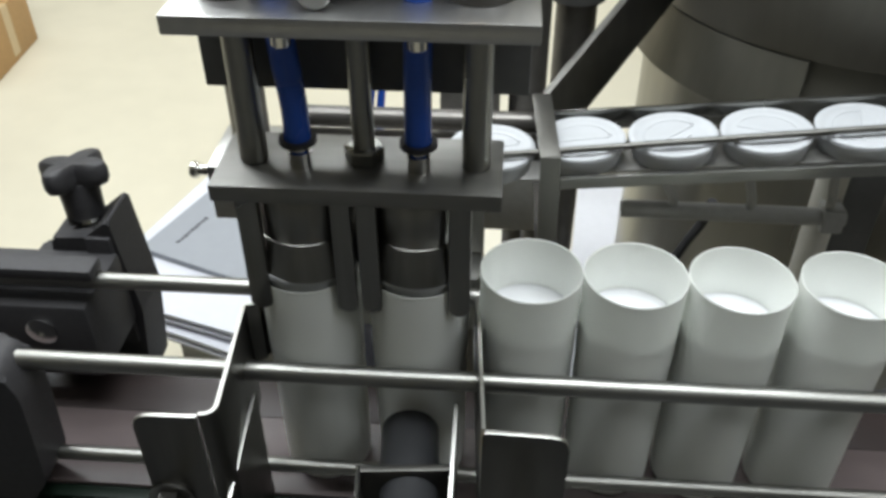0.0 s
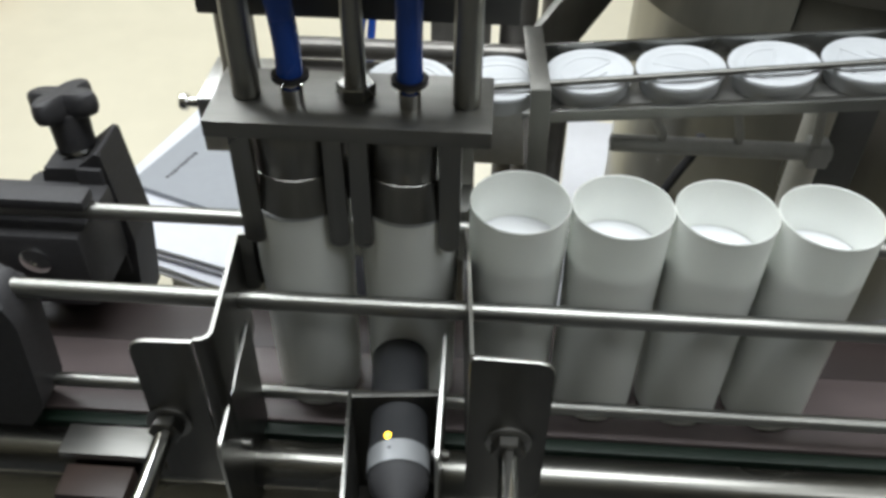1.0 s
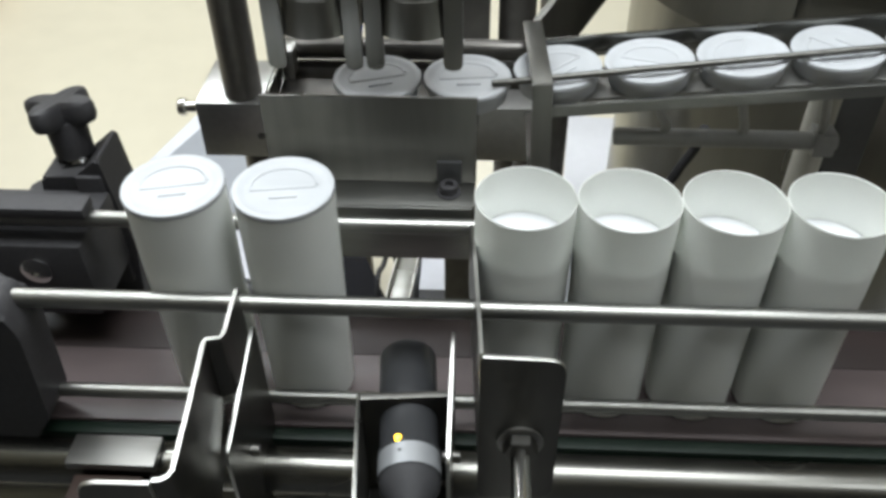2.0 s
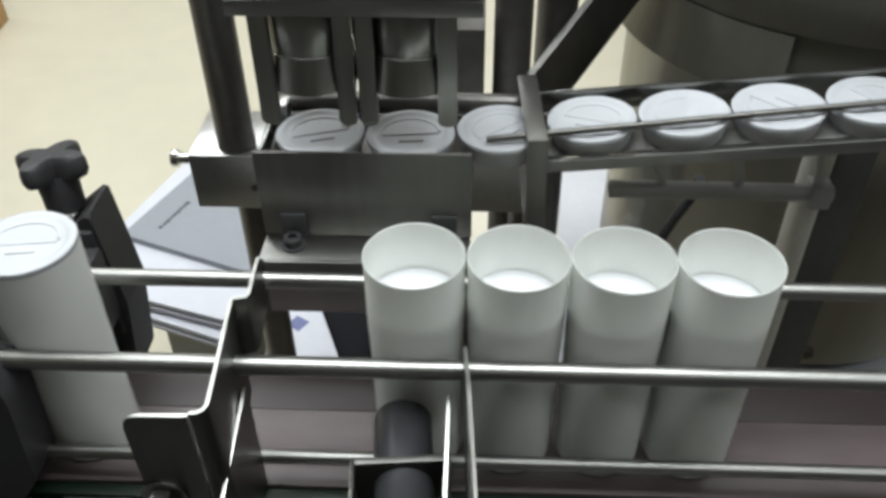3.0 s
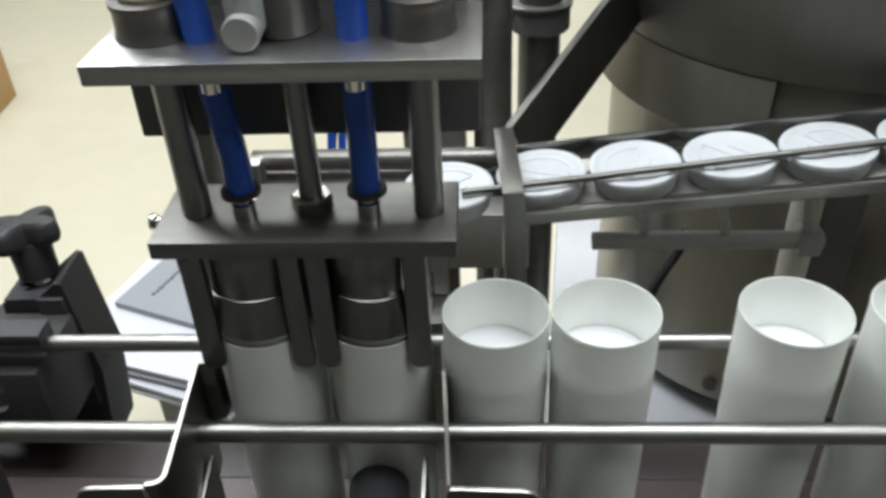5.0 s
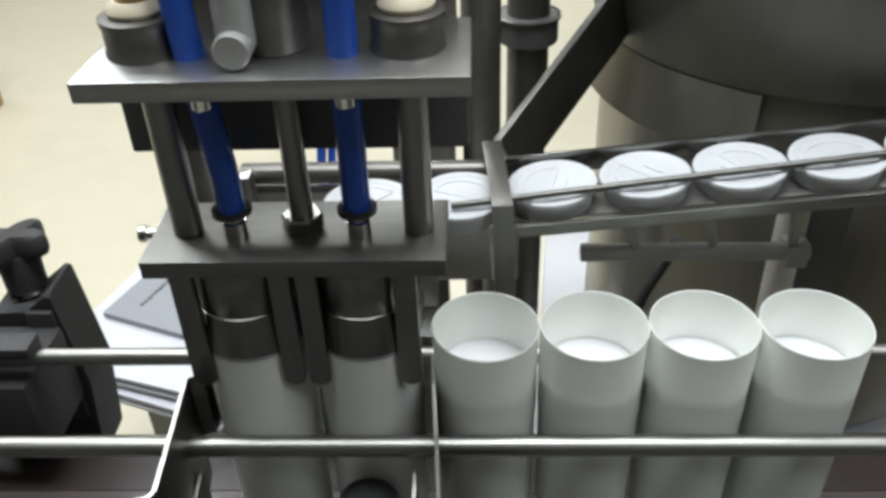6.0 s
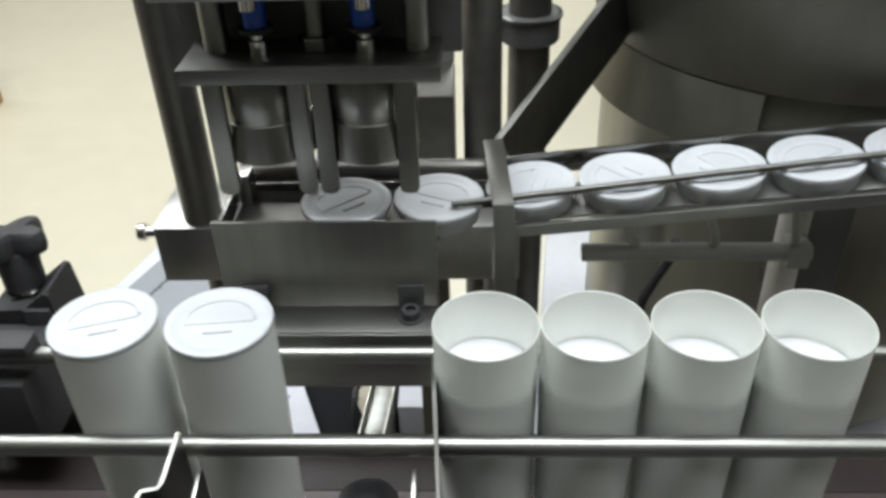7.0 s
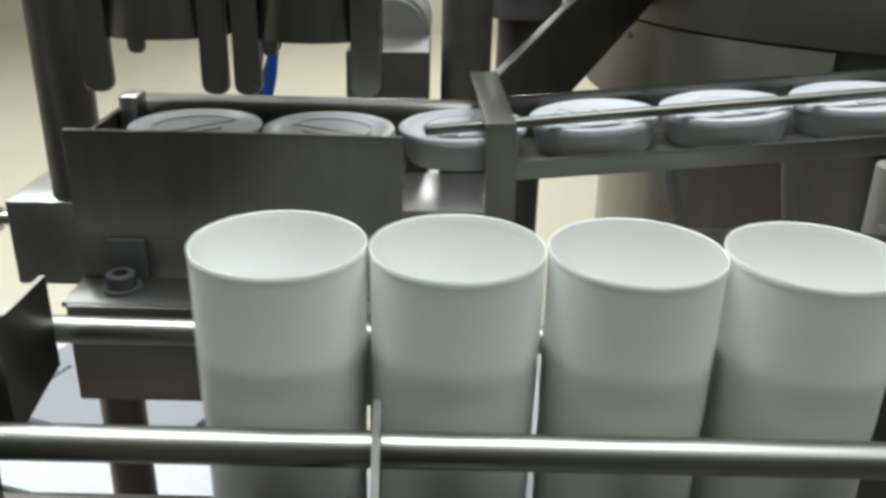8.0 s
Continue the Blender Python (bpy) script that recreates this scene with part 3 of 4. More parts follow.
ob = empty("side_post", 0.317, 0.226, FLOOR, "dark grey square post under the feeder", "post", "upright posts")
part("tube", box(-0.019, 0.019, -0.018, 0.018, 0, 0.170 - FLOOR, 0.002), DARKPAINT, ob)


# ---------------------------------------------------------------- bowl feeder
TABLE = -0.215


def feeder():
    cx, cy = 0.385, 0.50
    ob = empty("bowl_feeder", cx, cy, TABLE, "vibrating lid feeder, satin steel bowl on a steel drum", "feeder")
    oz = -TABLE
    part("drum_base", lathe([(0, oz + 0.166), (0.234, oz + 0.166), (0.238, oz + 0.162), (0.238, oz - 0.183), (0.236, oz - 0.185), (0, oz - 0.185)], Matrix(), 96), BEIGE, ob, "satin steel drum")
    part("foot_ring", lathe([(0, 0.0), (0.205, 0.0), (0.208, 0.003), (0.208, oz - 0.1855), (0, oz - 0.1855)], Matrix(), 64), RUBBER, ob, "dark rubber foot ring")
    # apron plate wrapped round the bowl's foot, ending at a joint; behind it the foot itself
    joint = -2.09
    bm = bmesh.new()
    prof = [(0.2600, oz + 0.1700), (0.2620, oz + 0.1700), (0.2515, oz + 0.2360), (0.2490, oz + 0.2362)]
    rings = []
    for k in range(73):
        w = joint - (joint + math.pi * 1.45) * k / 72
        rings.append([bm.verts.new((r * math.cos(w), r * math.sin(w), z)) for r, z in prof])
    for q0, q1 in zip(rings, rings[1:]):
        for k in range(4):
            bm.faces.new((q0[k], q0[(k + 1) % 4], q1[(k + 1) % 4], q1[k]))
    bm.faces.new(rings[0]), bm.faces.new(rings[-1])
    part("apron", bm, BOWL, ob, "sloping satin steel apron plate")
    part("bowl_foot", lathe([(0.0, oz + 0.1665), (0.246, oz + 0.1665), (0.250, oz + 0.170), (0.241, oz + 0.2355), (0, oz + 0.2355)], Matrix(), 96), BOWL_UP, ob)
    part("bowl", lathe([(0.0, oz + 0.236), (0.2485, oz + 0.2364), (0.2525, oz + 0.2385), (0.300, oz + 0.48), (0.306, oz + 0.482), (0.306, oz + 0.486), (0.294, oz + 0.486), (0.240, oz + 0.255), (0, oz + 0.255)], Matrix(), 96), BOWL_UP, ob, "flared bowl in a darker, shade-toned steel")
    part("apron_rivet", lathe([(0, 0), (0.004, 0), (0.0032, 0.0016), (0, 0.002)], Matrix.Rotation(-2.83, 4, "Z") @ Matrix.Translation((0.2532, 0, oz + 0.224)) @ TO_X, 14), DARK, ob)
    for ang, z in ((-2.13, -0.160), (-1.65, -0.160)):
        bm = bmesh.new()
        hex_nut(bm, Matrix.Rotation(ang, 4, "Z") @ Matrix.Translation((0.238, 0, oz + z)) @ TO_X, 0.0085, 0.007)
        part("bolt", bm, DARK, ob)
    part("cable", hose([(0.19 - cx, 0.245 - cy, oz + 0.100), (0.186 - cx, 0.25 - cy, oz + 0.072), (0.174 - cx, 0.25 - cy, oz + 0.045), (0.163 - cx, 0.25 - cy, oz + 0.012), (0.158 - cx, 0.255 - cy, oz - 0.05), (0.16 - cx, 0.26 - cy, oz - 0.3)], 0.0052), RUBBER, ob, "thick black cable")
    return ob


feeder()
ENAMEL = material("white_enamel", (0.54, 0.55, 0.59), 0.34, 0.0, 60, 0.04, 0.02)
ob = empty("feeder_table", 0.062, 0.280, FLOOR, "white enamelled table under the lid feeder", "table")
ob.rotation_euler = (0, 0, radians(-6))
part("table_top", box(0, 0.66, 0, 0.48, TABLE - FLOOR - 0.030, TABLE - FLOOR - 0.0005, 0.003), ENAMEL, ob)
for x in (0.03, 0.63):
    for y in (0.03, 0.45):
        part("leg", box(x - 0.02, x + 0.02, y - 0.02, y + 0.02, 0, TABLE - FLOOR - 0.0305, 0.002), DARKPAINT, ob)


# ---------------------------------------------------------------- capping head
HEAD_X = -0.121
BELL_DX = 0.0395


def capping_head():
    """Shuttle with top plate; its press plate slides up and down. Origin: over the cup line, at the height of the tables' zero."""
    head = empty("capping_head", HEAD_X, 0, 0, "two-headed pneumatic capping press with steel plates and blue hoses", "press")
    top = part("top_plate", box(-0.099, 0.114, -0.044, 0.044, 0.392, 0.404, 0.0015), ALU, head, "machined top plate")
    for x in (-0.070, 0.079):
        part("bushing", lathe([(0.0105, 0), (0.0215, 0), (0.0215, 0.002), (0.0205, 0.004), (0.0205, 0.016), (0.0215, 0.018), (0.0215, 0.021), (0.019, 0.022), (0.0105, 0.022)], Matrix.Translation((x, 0, 0.4042)), 32, True), DARK, top, "steel bushing")
        part("wiper", lathe([(0.0102, 0.0), (0.0155, 0.0), (0.0162, 0.0025), (0.0150, 0.0055), (0.0120, 0.0080), (0.0102, 0.0080)], Matrix.Translation((x, 0, 0.4264)), 32, True), CREAM, top, "cream nylon wiper ring")
    part("rear_block", box(-0.103, 0.112, 0.022, 0.043, 0.327, 0.3915, 0.002), DARKPAINT, head, "dark rear block")
    part("air_cylinder", lathe([(0, 0.4045), (0.019, 0.4045), (0.020, 0.406), (0.020, 0.60), (0, 0.602)], Matrix.Translation((0.004, 0.004, 0)), 28), DARK, head)
    for x in (-0.036, 0.044):
        part("stub", rod((x, -0.024, 0.379), (x, -0.024, 0.3915), 0.006, 14), CHROME, head)
    bm = rod((-0.012, -0.034, 0.415), (-0.012, -0.006, 0.415), 0.010, 18)
    add_lathe(bm, [(0, 0), (0.0105, 0), (0.0105, 0.03), (0.0085, 0.032), (0.0085, 0.05), (0, 0.05)], Matrix.Translation((-0.012, -0.018, 0.415)), 20)
    part("elbow_fitting", bm, CLEARHOSE, head, "grey push-in elbow fitting")
    part("carriage", box(-0.085, 0.105, 0.0435, 0.062, 0.335, 0.72, 0.002), DARK, head, "dark carriage plate")
    # press plate and what it carries; its zero is the plate's top face
    plate = part("press_plate", box(-0.093, 0.097, -0.035, 0.035, -0.0125, 0, 0.0012), PLATE, head, "sliding steel press plate")
    for x in (-0.070, 0.079):
        part("guide_rod", rod((x, 0, 0.0), (x, 0, 0.1098), 0.0095, 24), POLISHED, plate)
        part("rod_end", rod((x, 0, 0.110), (x, 0, 0.235), 0.0094, 24), BRASS, plate, "brass-coloured upper rod")
    part("piston_rod", rod((0.004, 0.004, 0.0), (0.004, 0.004, 0.20), 0.0075, 20), POLISHED, plate)
    bm = bmesh.new()
    hex_nut(bm, Matrix.Translation((0.004, 0.004, 0.0002)), 0.0135, 0.010)
    part("piston_nut", bm, STEEL, plate)
    for s in (-1, 1):
        x = s * BELL_DX
        bell = lathe([(0, -0.0128), (0.0335, -0.0128), (0.0340, -0.0140), (0.0340, -0.0458), (0.0338, -0.0462), (0.0338, -0.0468), (0.0346, -0.0472), (0.0360, -0.0600), (0.0378, -0.0720), (0.0383, -0.0770), (0.0379, -0.0774), (0.0379, -0.0754), (0.022, -0.0754), (0.020, -0.070), (0, -0.070)],
                     Matrix.Translation((x, 0, 0)), 40)
        part("pressing_bell", bell, PLATE_V, plate, "turned steel pressing bell")
        for fx, w in ((s * 0.0705, 0.0076), (s * 0.0086, 0.0070)):
            for y, wd, n in ((-0.0287, w, 0.093), (0.0335, w * 0.6, 0.084)):
                out = rounded([(-wd, 0), (wd, 0), (wd, -n), (-wd, -n)], [0, 0, wd * 0.75, wd * 0.75])
                bm = bmesh.new()
                add_plate(bm, out, Matrix.Translation((fx, y + 0.002, -0.0126)) @ Matrix.Rotation(radians(90), 4, "X"), 0.006, 0.0008)
                part("finger", bm, PLATE_V, plate)
        b = bmesh.new()
        add_lathe(b, [(0, 0), (0.0075, 0), (0.0075, 0.011), (0.0055, 0.012), (0.0055, 0.018), (0, 0.018)], Matrix.Translation((x + 0.002, -0.006, 0.0002)), 20)
        f = part("fitting", b, CHROME, plate, "nickel push-in fitting")
        part("release_ring", lathe([(0.006, 0), (0.0125, 0), (0.0125, 0.003), (0.006, 0.003)], Matrix.Translation((x + 0.002, -0.006, 0.018)), 20, True), BLACK, plate)
        part("air_hose", hose([(x + 0.002, -0.006, 0.017), (x + 0.002, -0.006, 0.045), (x + (-0.001 if s < 0 else 0.003), -0.008, 0.09), (x + (-0.004 if s < 0 else 0.004), -0.010, 0.15), (x + (-0.012 if s < 0 else 0.003), -0.010, 0.26)], 0.0088, 16, 8), BLUE, plate, "blue air hose")
    return head, plate


HEAD, PRESS = capping_head()


# ---------------------------------------------------------------- stop gates
def gate(left):
    """Bent stop plate on a piston rod; it slides across the belt."""
    s = -1 if left else 1
    bx, tx = (-0.2035, -0.2035) if left else (-0.031, -0.041)
    ob = empty("stop_gate", 0, 0, 0, "bent stainless stop gate on a piston rod", "gate", "stop gates")
    if left:
        # one strip of sheet: rounded bend at the foot, straight run, sideways joggle, straight tip
        line = [(bx - 0.010, -0.1252), (bx - 0.005, -0.1245), (bx - 0.0018, -0.1222), (bx, -0.118), (bx - 0.0035, -0.070), (bx - 0.0075, -0.022), (bx - 0.0070, -0.0175), (bx + 0.0020, -0.0150), (bx + 0.0032, -0.0105), (bx + 0.0010, 0.033)]
        tops = [0.1700, 0.1700, 0.1700, 0.1700, 0.1698, 0.1695, 0.1690, 0.1685, 0.1680, 0.1660]
        feet = [0.060, 0.060, 0.060, 0.060, 0.066, 0.072, 0.110, 0.112, 0.113, 0.118]
        bm = bmesh.new()
        rings = []
        for k, (x, y) in enumerate(line):
            q0, q1 = Vector(line[max(k - 1, 0)]), Vector(line[min(k + 1, len(line) - 1)])
            n = Vector((-(q1 - q0).y, (q1 - q0).x)).normalized() * 0.0014
            rings.append([bm.verts.new((x + e * n.x, y + e * n.y, z)) for e, z in ((-1, feet[k]), (1, feet[k]), (1, tops[k]), (-1, tops[k]))])
        for q0, q1 in zip(rings, rings[1:]):
            for k in range(4):
                f = bm.faces.new((q0[k], q0[(k + 1) % 4], q1[(k + 1) % 4], q1[k]))
                # top and bottom edges get the lit steel colour in place of glints
                f.material_index = 1 if k in (0, 2) else 0
        bm.faces.new(rings[0]), bm.faces.new(rings[-1])
        bm.faces.ensure_lookup_table()
        bm.faces[-1].material_index = 1
        part("blade", bm, [GATEM, EDGE], ob)
    else:
        bm = bmesh.new()
        d = Vector((tx - bx, 0.155, 0)).normalized()
        mm = Matrix.Translation((bx, -0.125, 0)) @ Matrix((d, Vector((0, 0, 1)), d.cross(Vector((0, 0, 1))))).transposed().to_4x4()
        out = rounded([(0, 0.06), (0.156, 0.085), (0.156, 0.150), (0.100, 0.168), (0, 0.170)], [0.0, 0.004, 0.012, 0.006, 0.0])
        add_plate(bm, out, mm, 0.0028, 0.0006)
        part("blade", lit_edges(bm, d.cross(Vector((0, 0, 1)))), [GATEM, EDGE], ob)
    bm = bmesh.new()
    w, inner = (0.054, 0.010) if left else (0.056, 0.0)
    out = rounded([(inner, 0.010), (w, 0.014), (w, 0.168), (inner, 0.170)], [0.006, 0.008, 0.012, 0.0 if left else 0.004])
    out = [(s * x, z) for x, z in out]
    add_plate(bm, out, Matrix.Translation((bx + s * 0.0005, -0.1252, 0)) @ Matrix.Rotation(radians(90), 4, "X"), 0.0030, 0.0006)
    part("foot", lit_edges(bm, Vector((0, 1, 0))), [GATEM, EDGE], ob)
    nx = bx + s * (0.042 if left else 0.030)
    bm = bmesh.new()
    add_lathe(bm, [(0, 0), (0.0165, 0), (0.0165, 0.0020), (0, 0.0022)], Matrix.Translation((nx, -0.1284, 0.083)) @ Matrix.Rotation(radians(90), 4, "X"), 24)
    part("washer", bm, DULL, ob)
    bm = bmesh.new()
    hex_nut(bm, Matrix.Translation((nx, -0.1307, 0.083)) @ Matrix.Rotation(radians(90), 4, "X"), 0.0125, 0.009)
    part("nut", bm, GATEM, ob)
    part("piston_rod", rod((nx, -0.1398, 0.083), (nx, -0.330, 0.083), 0.0068, 20), CHROME, ob)
    return ob, nx


GATE_L, NXL = gate(True)
GATE_R, NXR = gate(False)
for nx in (NXL, NXR):
    ob = empty("gate_cylinder", nx, -0.30, 0.083, "round air cylinder that drives a stop gate", "cylinder", "gate cylinders")
    part("barrel", lathe([(0.0075, 0), (0.020, 0), (0.020, 0.012), (0.018, 0.013), (0.018, 0.11), (0.020, 0.111), (0.020, 0.125), (0, 0.125)], Matrix.Translation((0, 0.01, 0)) @ Matrix.Rotation(radians(90), 4, "X"), 28), ALU, ob)
    part("bracket", box(-0.016, 0.016, -0.11, 0.005, -0.16, -0.0205, 0.002), DULL, ob)
    part("bracket_plate", box(-0.016, 0.016, 0.0051, 0.19, -0.16, -0.150, 0.001), DULL, ob)


def rail_support(x, lean):
    ob = empty("rail_support", x, -0.075, -0.08, "narrow stainless strip carrying the guide rails", "bracket", "rail supports")
    bm = bmesh.new()
    out = rounded([(-0.077, 0.012), (0.025, 0.030), (0.027, 0.190), (-0.077, 0.166)], [0.003, 0.003, 0.006, 0.006])
    add_plate(bm, out, Matrix.Translation((lean, 0, 0)) @ Matrix((Vector((0, 1, 0)), Vector((0, 0, 1)), Vector((1, 0, 0)))).transposed().to_4x4(), 0.0025, 0.0005)
    part("strip", lit_edges(bm, Vector((1, 0, 0))), [GATEM, EDGE], ob)
    part("stud", rod((lean - 0.006, -0.035, 0.115), (lean + 0.009, -0.035, 0.115), 0.0045, 12), DULL, ob)
    return ob


rail_support(-0.2050, 0)
rail_support(-0.052, 0)


# ---------------------------------------------------------------- sensor
def sensor():
    ob = empty("proximity_sensor", -0.082, -0.10, 0.068, "round grey proximity sensor on a bent bracket, lamp glowing yellow", "sensor")
    ax = Matrix.Rotation(radians(90), 4, "X")
    part("face_cap", lathe([(0, -0.060), (0.0205, -0.060), (0.0222, -0.057), (0.0222, -0.0035), (0.019, -0.003), (0, -0.003)], ax, 40), SENSOR_BLUE, ob, "dark domed sensing face")
    part("barrel", lathe([(0, 0.0035), (0.0215, 0.0035), (0.0215, 0.030), (0.0222, 0.031), (0.0222, 0.052), (0, 0.052)], ax, 40), SENSOR_BLUE, ob)
    part("label_band", lathe([(0.0224, 0.0365), (0.0226, 0.0365), (0.0226, 0.0535), (0.0224, 0.0535)], ax, 40, True), material("silver_label", (0.30, 0.31, 0.32), 0.35, 0.4, 80, 0.06), ob, "silver label band")
    part("cable_gland", lathe([(0, 0.0525), (0.0215, 0.0525), (0.021, 0.062), (0.010, 0.078), (0.005, 0.10), (0, 0.10)], ax, 32), RUBBER, ob)
    part("cable", hose([(0, -0.098, 0), (0.002, -0.14, -0.02), (0.01, -0.17, -0.09), (0.012, -0.17, -0.148)], 0.0038), RUBBER, ob)
    part("indicator", lathe([(0, 0), (0.0028, 0), (0.0024, 0.0012), (0, 0.0016)], Matrix.Translation((-0.007, -0.033, 0.0208)) @ Matrix.Rotation(radians(20), 4, "Y") @ Matrix.Rotation(radians(20), 4, "X"), 14), LED, ob, "glowing yellow indicator")
    part("dot", lathe([(0, 0), (0.0012, 0), (0, 0.0004)], Matrix.Translation((-0.006, -0.0435, 0.0222)), 10), INK, ob)
    ob.rotation_euler = (0, 0, radians(5))
    part("bracket_face", box(-0.034, 0.031, -0.0028, 0.0028, -0.080, 0.027, 0.0006), GATEM, ob)
    part("bracket_side", box(-0.0370, -0.0342, -0.115, 0.0028, -0.080, 0.027, 0.0006), STEEL, ob, "bright bracket flange")
    part("bracket_base", box(-0.0370, 0.031, -0.112, -0.0072, -0.1440, -0.0803, 0.001), GATEM, ob)
    return ob


sensor()

ob = empty("junction_block", -0.325, -0.093, BELT + 0.0054, "small steel block on the frame tube, brown base before it", "block")
part("block", box(-0.036, 0.037, -0.0140, 0.0150, 0, 0.0080, 0.0015), PLATE, ob)
part("base", box(-0.030, 0.026, -0.045, -0.0155, -0.0705, -0.004, 0.002), material("brown_bakelite", (0.032, 0.020, 0.016), 0.4), ob, "brown base")


# ---------------------------------------------------------------- behind the machine
def bench_and_cartons():
    ob = empty("low_bench", -0.36, 0.75, FLOOR, "low grey steel bench behind the conveyor", "bench")
    part("top", box(-0.185, 0.115, -0.245, 0.20, 0.385, 0.405, 0.003), GREYPAINT, ob)
    part("side_shelf", box(0.005, 0.115, -0.42, -0.2455, 0.385, 0.405, 0.003), GREYPAINT, ob)
    part("cabinet_body", box(-0.180, 0.0, -0.235, 0.18, 0.10, 0.3845, 0.003), GREYPAINT, ob, "grey steel body under the top")
    for x in (-0.16, 0.075):
        for y in (-0.20, 0.16):
            part("leg", box(x - 0.015, x + 0.015, y - 0.015, y + 0.015, 0, 0.0995 if x < 0 else 0.3845, 0.002), DARK, ob)
    base = FLOOR + 0.4055
    for dz, h, rz, sx, sy, px, py, mat, lab in ((0, 0.030, -20, 0.34, 0.46, -0.478, 0.703, PAPER, "flat bundle of white printed cartons"), (0.0305, 0.028, -17, 0.33, 0.45, -0.471, 0.704, PAPER, "flat bundle of white printed cartons"),
                                               (0.059, 0.012, -21, 0.30, 0.33, -0.431, 0.732, GREYPAPER, "grey printed folder lying on white cartons")):
        c = empty("carton_bundle" if mat is PAPER else "folder", px, py, base + dz, lab, "carton" if mat is PAPER else "folder", "flat cartons on the bench" if mat is PAPER else "")
        c.rotation_euler = (0, 0, radians(rz))
        n = 4 if mat is PAPER else 1
        for k in range(n):
            part("sheet" if n > 1 else "cover", box(-sx / 2 + 0.005 * (k % 2), sx / 2 - 0.006 * (k % 3), -sy / 2 + 0.006 * ((k + 1) % 2), sy / 2, k * h / n + 0.0002, (k + 1) * h / n - 0.0008, 0.0008), mat, c)
        if mat is GREYPAPER:
            for k in range(9):
                part("printed_line", box(-0.1035 + 0.001 * (k % 2), -0.0975 + 0.001 * (k % 3), -0.1225 + k * 0.0094, -0.1155 + k * 0.0094, 0.0114, 0.0117, 0), INK, c, "dark printed mark")
    s = empty("paper_sheet", -0.296, 0.440, base + 0.0600, "white sheet with a small blue-grey mark", "paper")
    s.rotation_euler = (0, 0, radians(22))
    part("sheet", box(-0.040, 0.040, -0.10, 0.10, 0.0005, 0.004, 0.0005), PAPER, s)
    part("stack", box(-0.038, 0.036, -0.097, 0.097, -0.0598, 0.0003, 0.0008), PAPER, s)
    part("mark", box(-0.012, 0.012, -0.012, 0.012, 0.0042, 0.0048, 0, Matrix.Rotation(radians(35), 4, "Z")), INKBLUE, s)
    b = empty("black_case", -0.246, 0.50, FLOOR, "black case leaning beside the bench", "case")
    part("body", box(-0.040, 0.040, -0.16, 0.16, 0, 0.44, 0.006, Matrix.Rotation(radians(24), 4, "Z")), MATT, b)
    w = empty("white_box", -0.083, 0.535, FLOOR, "plain white carton standing on the floor behind the belt", "box")
    part("carton", box(-0.040, 0.040, -0.095, 0.075, 0, 0.45, 0.003), PAPER, w)
    part("lid_flap", box(-0.040, 0.040, -0.095, 0.074, 0.4505, 0.4525, 0.0006), PAPER, w)
    c = empty("steel_channel", -0.148, 0.470, FLOOR, "upright steel channel leaning beside the white carton", "channel")
    c.rotation_euler = (0, 0, radians(-5))
    part("web", box(-0.016, 0.016, -0.12, 0.12, 0, 0.448, 0.001), STEEL, c)
    for x in (-0.0185, 0.0163):
        part("lip", box(x, x + 0.0022, -0.12, 0.12, 0, 0.460, 0.0006), EDGE, c, "bright channel edge")
    part("cable", hose([(-0.034, -0.10, 0.02), (-0.032, -0.06, 0.44), (-0.036, 0.02, 0.452), (-0.034, 0.10, 0.40), (-0.034, 0.13, 0.01)], 0.0042), RUBBER, c, "black cable hanging beside the channel")
    return ob


bench_and_cartons()


def cardboard_box(x, y, z, rz, sx, sy, sz, lab):
    ob = empty("cardboard_box", x, y, z, lab, "box", "cardboard boxes")
    ob.rotation_euler = (0, 0, radians(rz))
    part("carton", box(-sx / 2, sx / 2, -sy / 2, sy / 2, 0, sz, 0.004), KRAFT, ob)
    part("tape", box(-sx / 2 - 0.0006, sx / 2 + 0.0006, -0.025, 0.025, 0.02, sz + 0.0008, 0), material("pale_tape", (0.55, 0.42, 0.24), 0.35, 0.0, 50, 0.06), ob)
    return ob


cardboard_box(-1.99, 2.28, FLOOR, 4, 0.44, 0.36, 0.20, "brown cardboard box standing on the floor")
cardboard_box(-2.03, 2.34, FLOOR + 0.2015, -5, 0.42, 0.34, 0.20, "brown cardboard box stacked on another box")


# ---------------------------------------------------------------- what moves
def glide(keys, t):
    """Value at t between (time, value) rows, linear."""
    if t <= keys[0][0]:
        return keys[0][1]
    for (t0, v0), (t1, v1) in zip(keys, keys[1:]):
        if t <= t1:
            return v0 + (v1 - v0) * (t - t0) / (t1 - t0)
    return keys[-1][1]


STEP = [round(0.1 * k, 1) for k in range(81)]
HEAD_Y = [(0, 0), (1.55, 0), (1.65, 0.03), (1.75, 0.085), (1.85, 0.13), (1.95, 0.148), (2.05, 0.150), (4.5, 0.150), (4.6, 0.120), (4.7, 0.045), (4.8, 0.006), (4.9, 0),
          (6.5, 0), (6.6, 0.03), (6.7, 0.085), (6.8, 0.13), (6.9, 0.148), (7.0, 0.150), (8.0, 0.150)]
PLATE_Z = [(0, 0.286), (0.1, 0.282), (0.2, 0.281), (1.25, 0.281), (1.4, 0.340), (3.8, 0.340), (3.9, 0.312), (4.0, 0.2856), (4.2, 0.2856), (4.3, 0.338), (4.4, 0.340), (4.8, 0.340),
           (4.9, 0.320), (5.0, 0.284), (5.1, 0.281), (6.15, 0.281), (6.3, 0.340), (8.0, 0.340)]
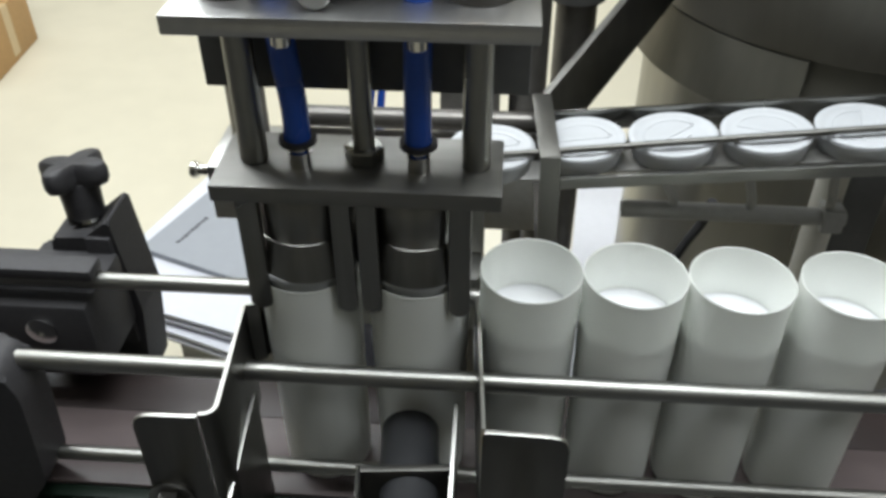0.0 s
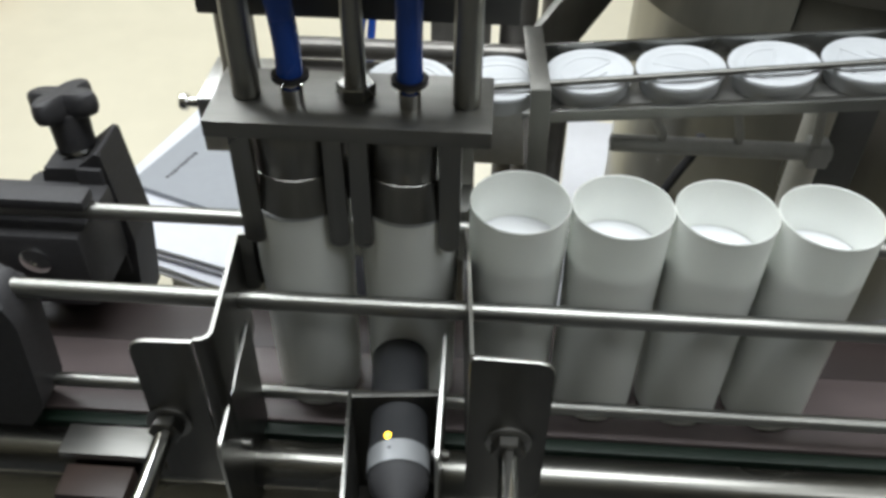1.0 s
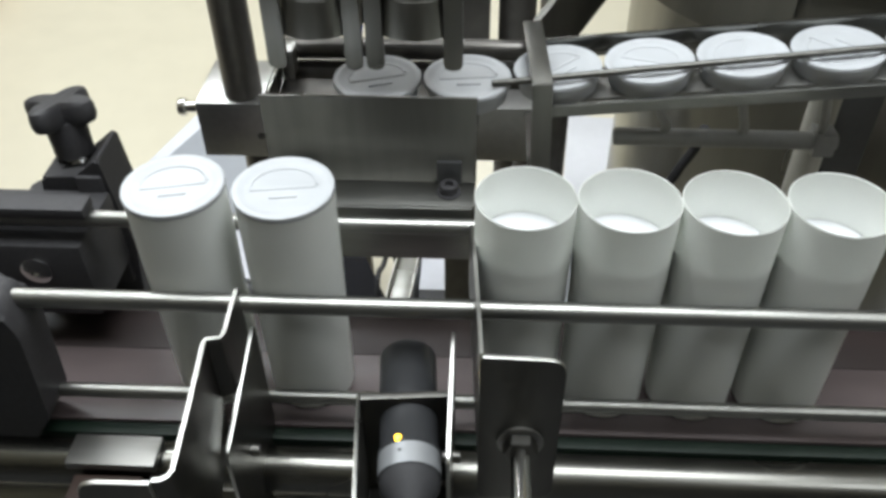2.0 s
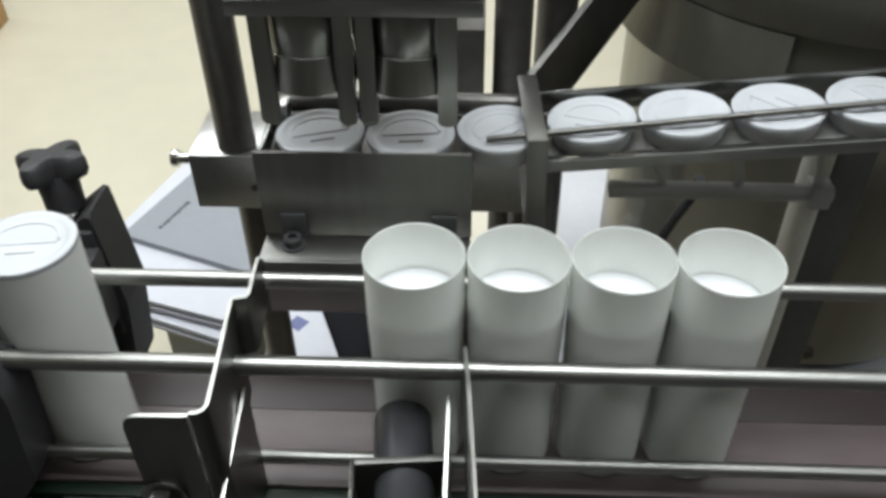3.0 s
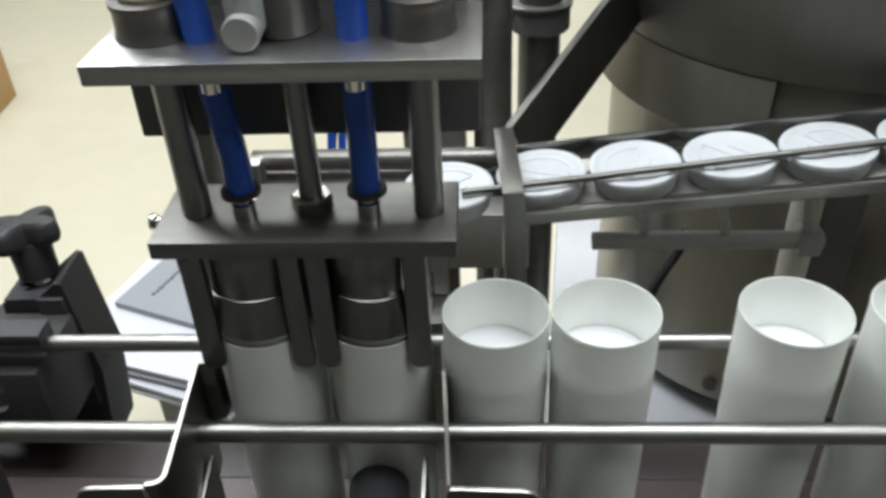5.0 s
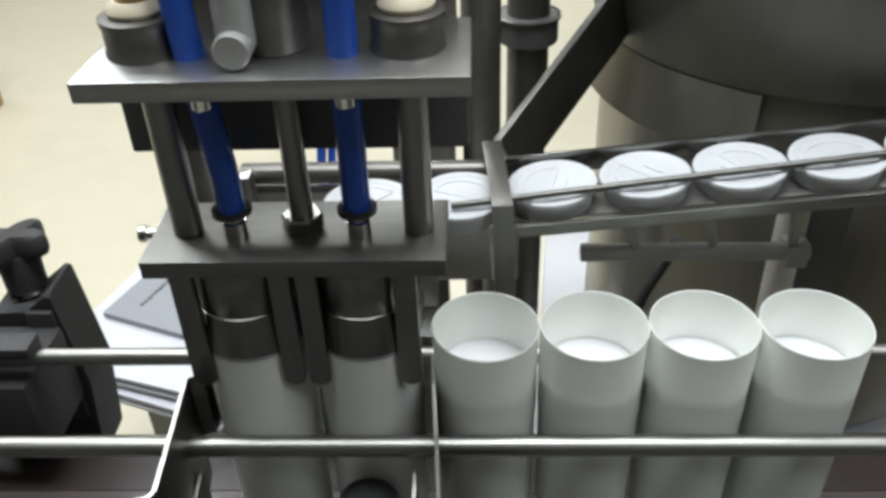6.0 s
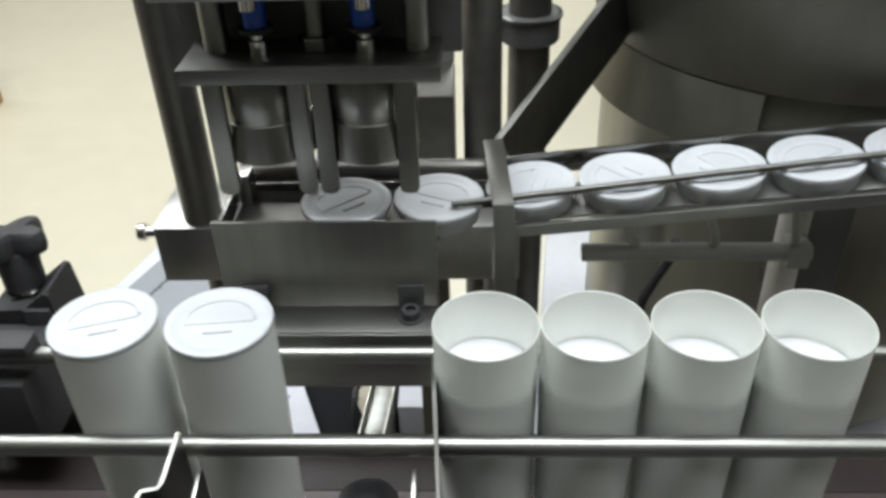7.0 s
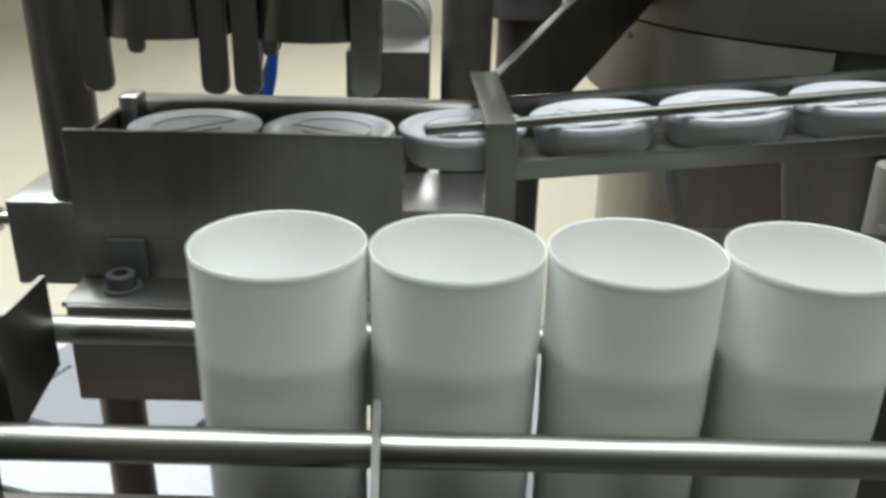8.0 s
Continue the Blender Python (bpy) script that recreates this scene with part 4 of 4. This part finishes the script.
CUP_B = [(0, -0.082), (1.4, -0.082), (1.57, -0.108), (2.07, -0.188), (2.5, -0.253), (3.0, -0.362), (3.5, -0.47), (8.0, -1.40)]
CUP_C = [(0, 0), (2.5, 0), (2.6, -0.008), (2.7, -0.026), (3.0, -0.0775), (3.4, -0.147), (3.5, -0.157), (3.7, -0.159), (4.0, -0.163), (4.5, -0.161), (6.3, -0.161), (6.5, -0.190), (7.0, -0.267), (7.3, -0.317), (7.5, -0.356), (8.0, -0.46)]
CUP_D = [(0, 0.075), (2.5, 0.075), (2.6, 0.067), (2.7, 0.049), (3.0, -0.0020), (3.4, -0.071), (3.5, -0.0795), (3.7, -0.081), (4.0, -0.0845), (4.5, -0.0825), (6.3, -0.082), (6.5, -0.109), (7.0, -0.185), (7.3, -0.236), (7.5, -0.275), (8.0, -0.38)]
CUP_E = [(0, 0.150), (2.5, 0.150), (2.6, 0.142), (2.7, 0.124), (3.0, 0.0735), (3.4, 0.007), (3.5, 0.0010), (3.8, 0.001), (4.0, 0.008), (4.5, 0), (7.4, 0), (7.5, -0.0080), (7.6, -0.0240), (7.7, -0.0405), (7.9, -0.0675), (8.0, -0.0840)]
CUP_F = [(0, 0.2290), (0.3, 0.2250), (2.5, 0.225), (2.6, 0.217), (2.7, 0.199), (3.0, 0.149), (3.4, 0.083), (3.5, 0.0780), (3.8, 0.078), (4.0, 0.0840), (4.5, 0.0760), (7.4, 0.075), (7.5, 0.0675), (7.6, 0.0515), (7.7, 0.0350), (7.9, 0.0080), (8.0, -0.0085)]
CUP_G = [(0, 0.95), (4.5, 0.272), (5.0, 0.203), (5.2, 0.170), (5.4, 0.152), (5.5, 0.1505), (7.4, 0.1505), (7.5, 0.1430), (7.6, 0.1270), (7.7, 0.1105), (7.9, 0.0835), (8.0, 0.0670)]
CUP_H = [(0, 1.04), (5.2, 0.262), (5.5, 0.230), (5.7, 0.2260), (7.4, 0.226), (7.5, 0.2185), (7.6, 0.2025), (7.7, 0.1860), (7.9, 0.1590), (8.0, 0.1425)]
LEAD_1 = [(0, -0.033), (0.5, -0.071), (1.0, -0.095), (1.2, -0.101), (2.3, -0.131), (2.5, -0.139), (3.0, -0.1665), (3.3, -0.172), (3.5, -0.1737), (8.0, -0.1737)]
LEAD_2 = [(4.2, -0.0207), (4.5, -0.0185), (5.0, -0.037), (5.5, -0.071), (6.0, -0.095), (6.5, -0.1035), (7.0, -0.1135), (7.3, -0.1225), (7.5, -0.1330), (8.0, -0.1575)]
PITCH = 0.0765
GATE_L_Y = [(0, 0), (1.3, 0), (1.5, -0.101), (2.4, -0.101), (2.5, -0.068), (2.6, -0.007), (2.7, 0), (6.2, 0), (6.3, -0.06), (6.4, -0.101), (7.35, -0.101), (7.5, -0.022), (7.6, 0), (8.0, 0)]
GATE_R_Y = [(0, 0), (2.4, -0.0), (2.5, -0.021), (2.6, -0.058), (2.7, -0.068), (3.7, -0.068), (3.8, -0.045), (3.9, -0.004), (4.0, 0), (7.35, 0), (7.45, -0.021), (7.55, -0.058), (7.65, -0.068), (8.0, -0.068)]


def head_x(y):
    return HEAD_X - 0.045 * y


def motions():
    bell = -0.0754
    walk(HEAD, [(t, pose(head_x(glide(HEAD_Y, t)), glide(HEAD_Y, t), 0)) for t in STEP])
    walk(PRESS, [(t, pose(0, 0, glide(PLATE_Z, t))) for t in STEP])
    walk(GATE_L, [(t, pose(0, glide(GATE_L_Y, t), 0)) for t in STEP])
    walk(GATE_R, [(t, pose(0, glide(GATE_R_Y, t), 0)) for t in STEP])
    tables = {"B": CUP_B, "A": [(t, x - 0.0815) for t, x in CUP_B], "C": CUP_C, "D": CUP_D, "E": CUP_E, "F": CUP_F, "G": CUP_G, "H": CUP_H}
    turn = {"A": 12, "B": 8, "C": 20, "D": 14, "E": 0, "F": 30, "G": 60, "H": 75}
    for k, table in tables.items():
        walk(CUPS[k], [(t, pose(glide(table, t), 0, BELT, 0, 0, turn[k])) for t in STEP])
    for k in "AB":
        rows = []
        for t in STEP:
            top = max(CAPPED, glide(PLATE_Z, t) + bell) if t < 0.2 else CAPPED
            rows.append((t, pose(glide(tables[k], t), 0, top, 0, 0, turn[k])))
        walk(LIDS[k], rows)
    for k in range(13):
        spin = (18, 6, 40, -25, 75, 130, -60, 20, 100, -140, 50, 10, 80)[k]
        rows = []
        for t in STEP:
            if k < 2 and t > 4.15:
                own = "CD"[k]
                if t < 5.05:
                    x = head_x(glide(HEAD_Y, t)) + (2 * k - 1) * BELL_DX
                    rows.append((t, pose(x, glide(HEAD_Y, t), glide(PLATE_Z, t) + bell, 0, 0, spin)))
                else:
                    rows.append((t, pose(glide(tables[own], t), 0, CAPPED, 0, 0, spin)))
                continue
            x = (glide(LEAD_1, t) + PITCH * k) if t < 4.2 else (glide(LEAD_2, t) + PITCH * (k - 2))
            if 3.6 < t < 4.4:
                # the queue lags while the two leading lids are drawn off
                lag = (0, 0, 0.009, 0.024)[k] if k < 4 else 0.035
                x += lag * math.sin(math.pi * (t - 3.6) / 0.8) ** 2
            tilt = -math.degrees(math.atan((chute_z(x + 0.03) - chute_z(x - 0.03)) / 0.06))
            rows.append((t, pose(x, chute_y(x), chute_z(x), 0, tilt, 0) @ pose(0, 0, 0, 0, 0, spin)))
        walk(LIDS[k], rows)


motions()
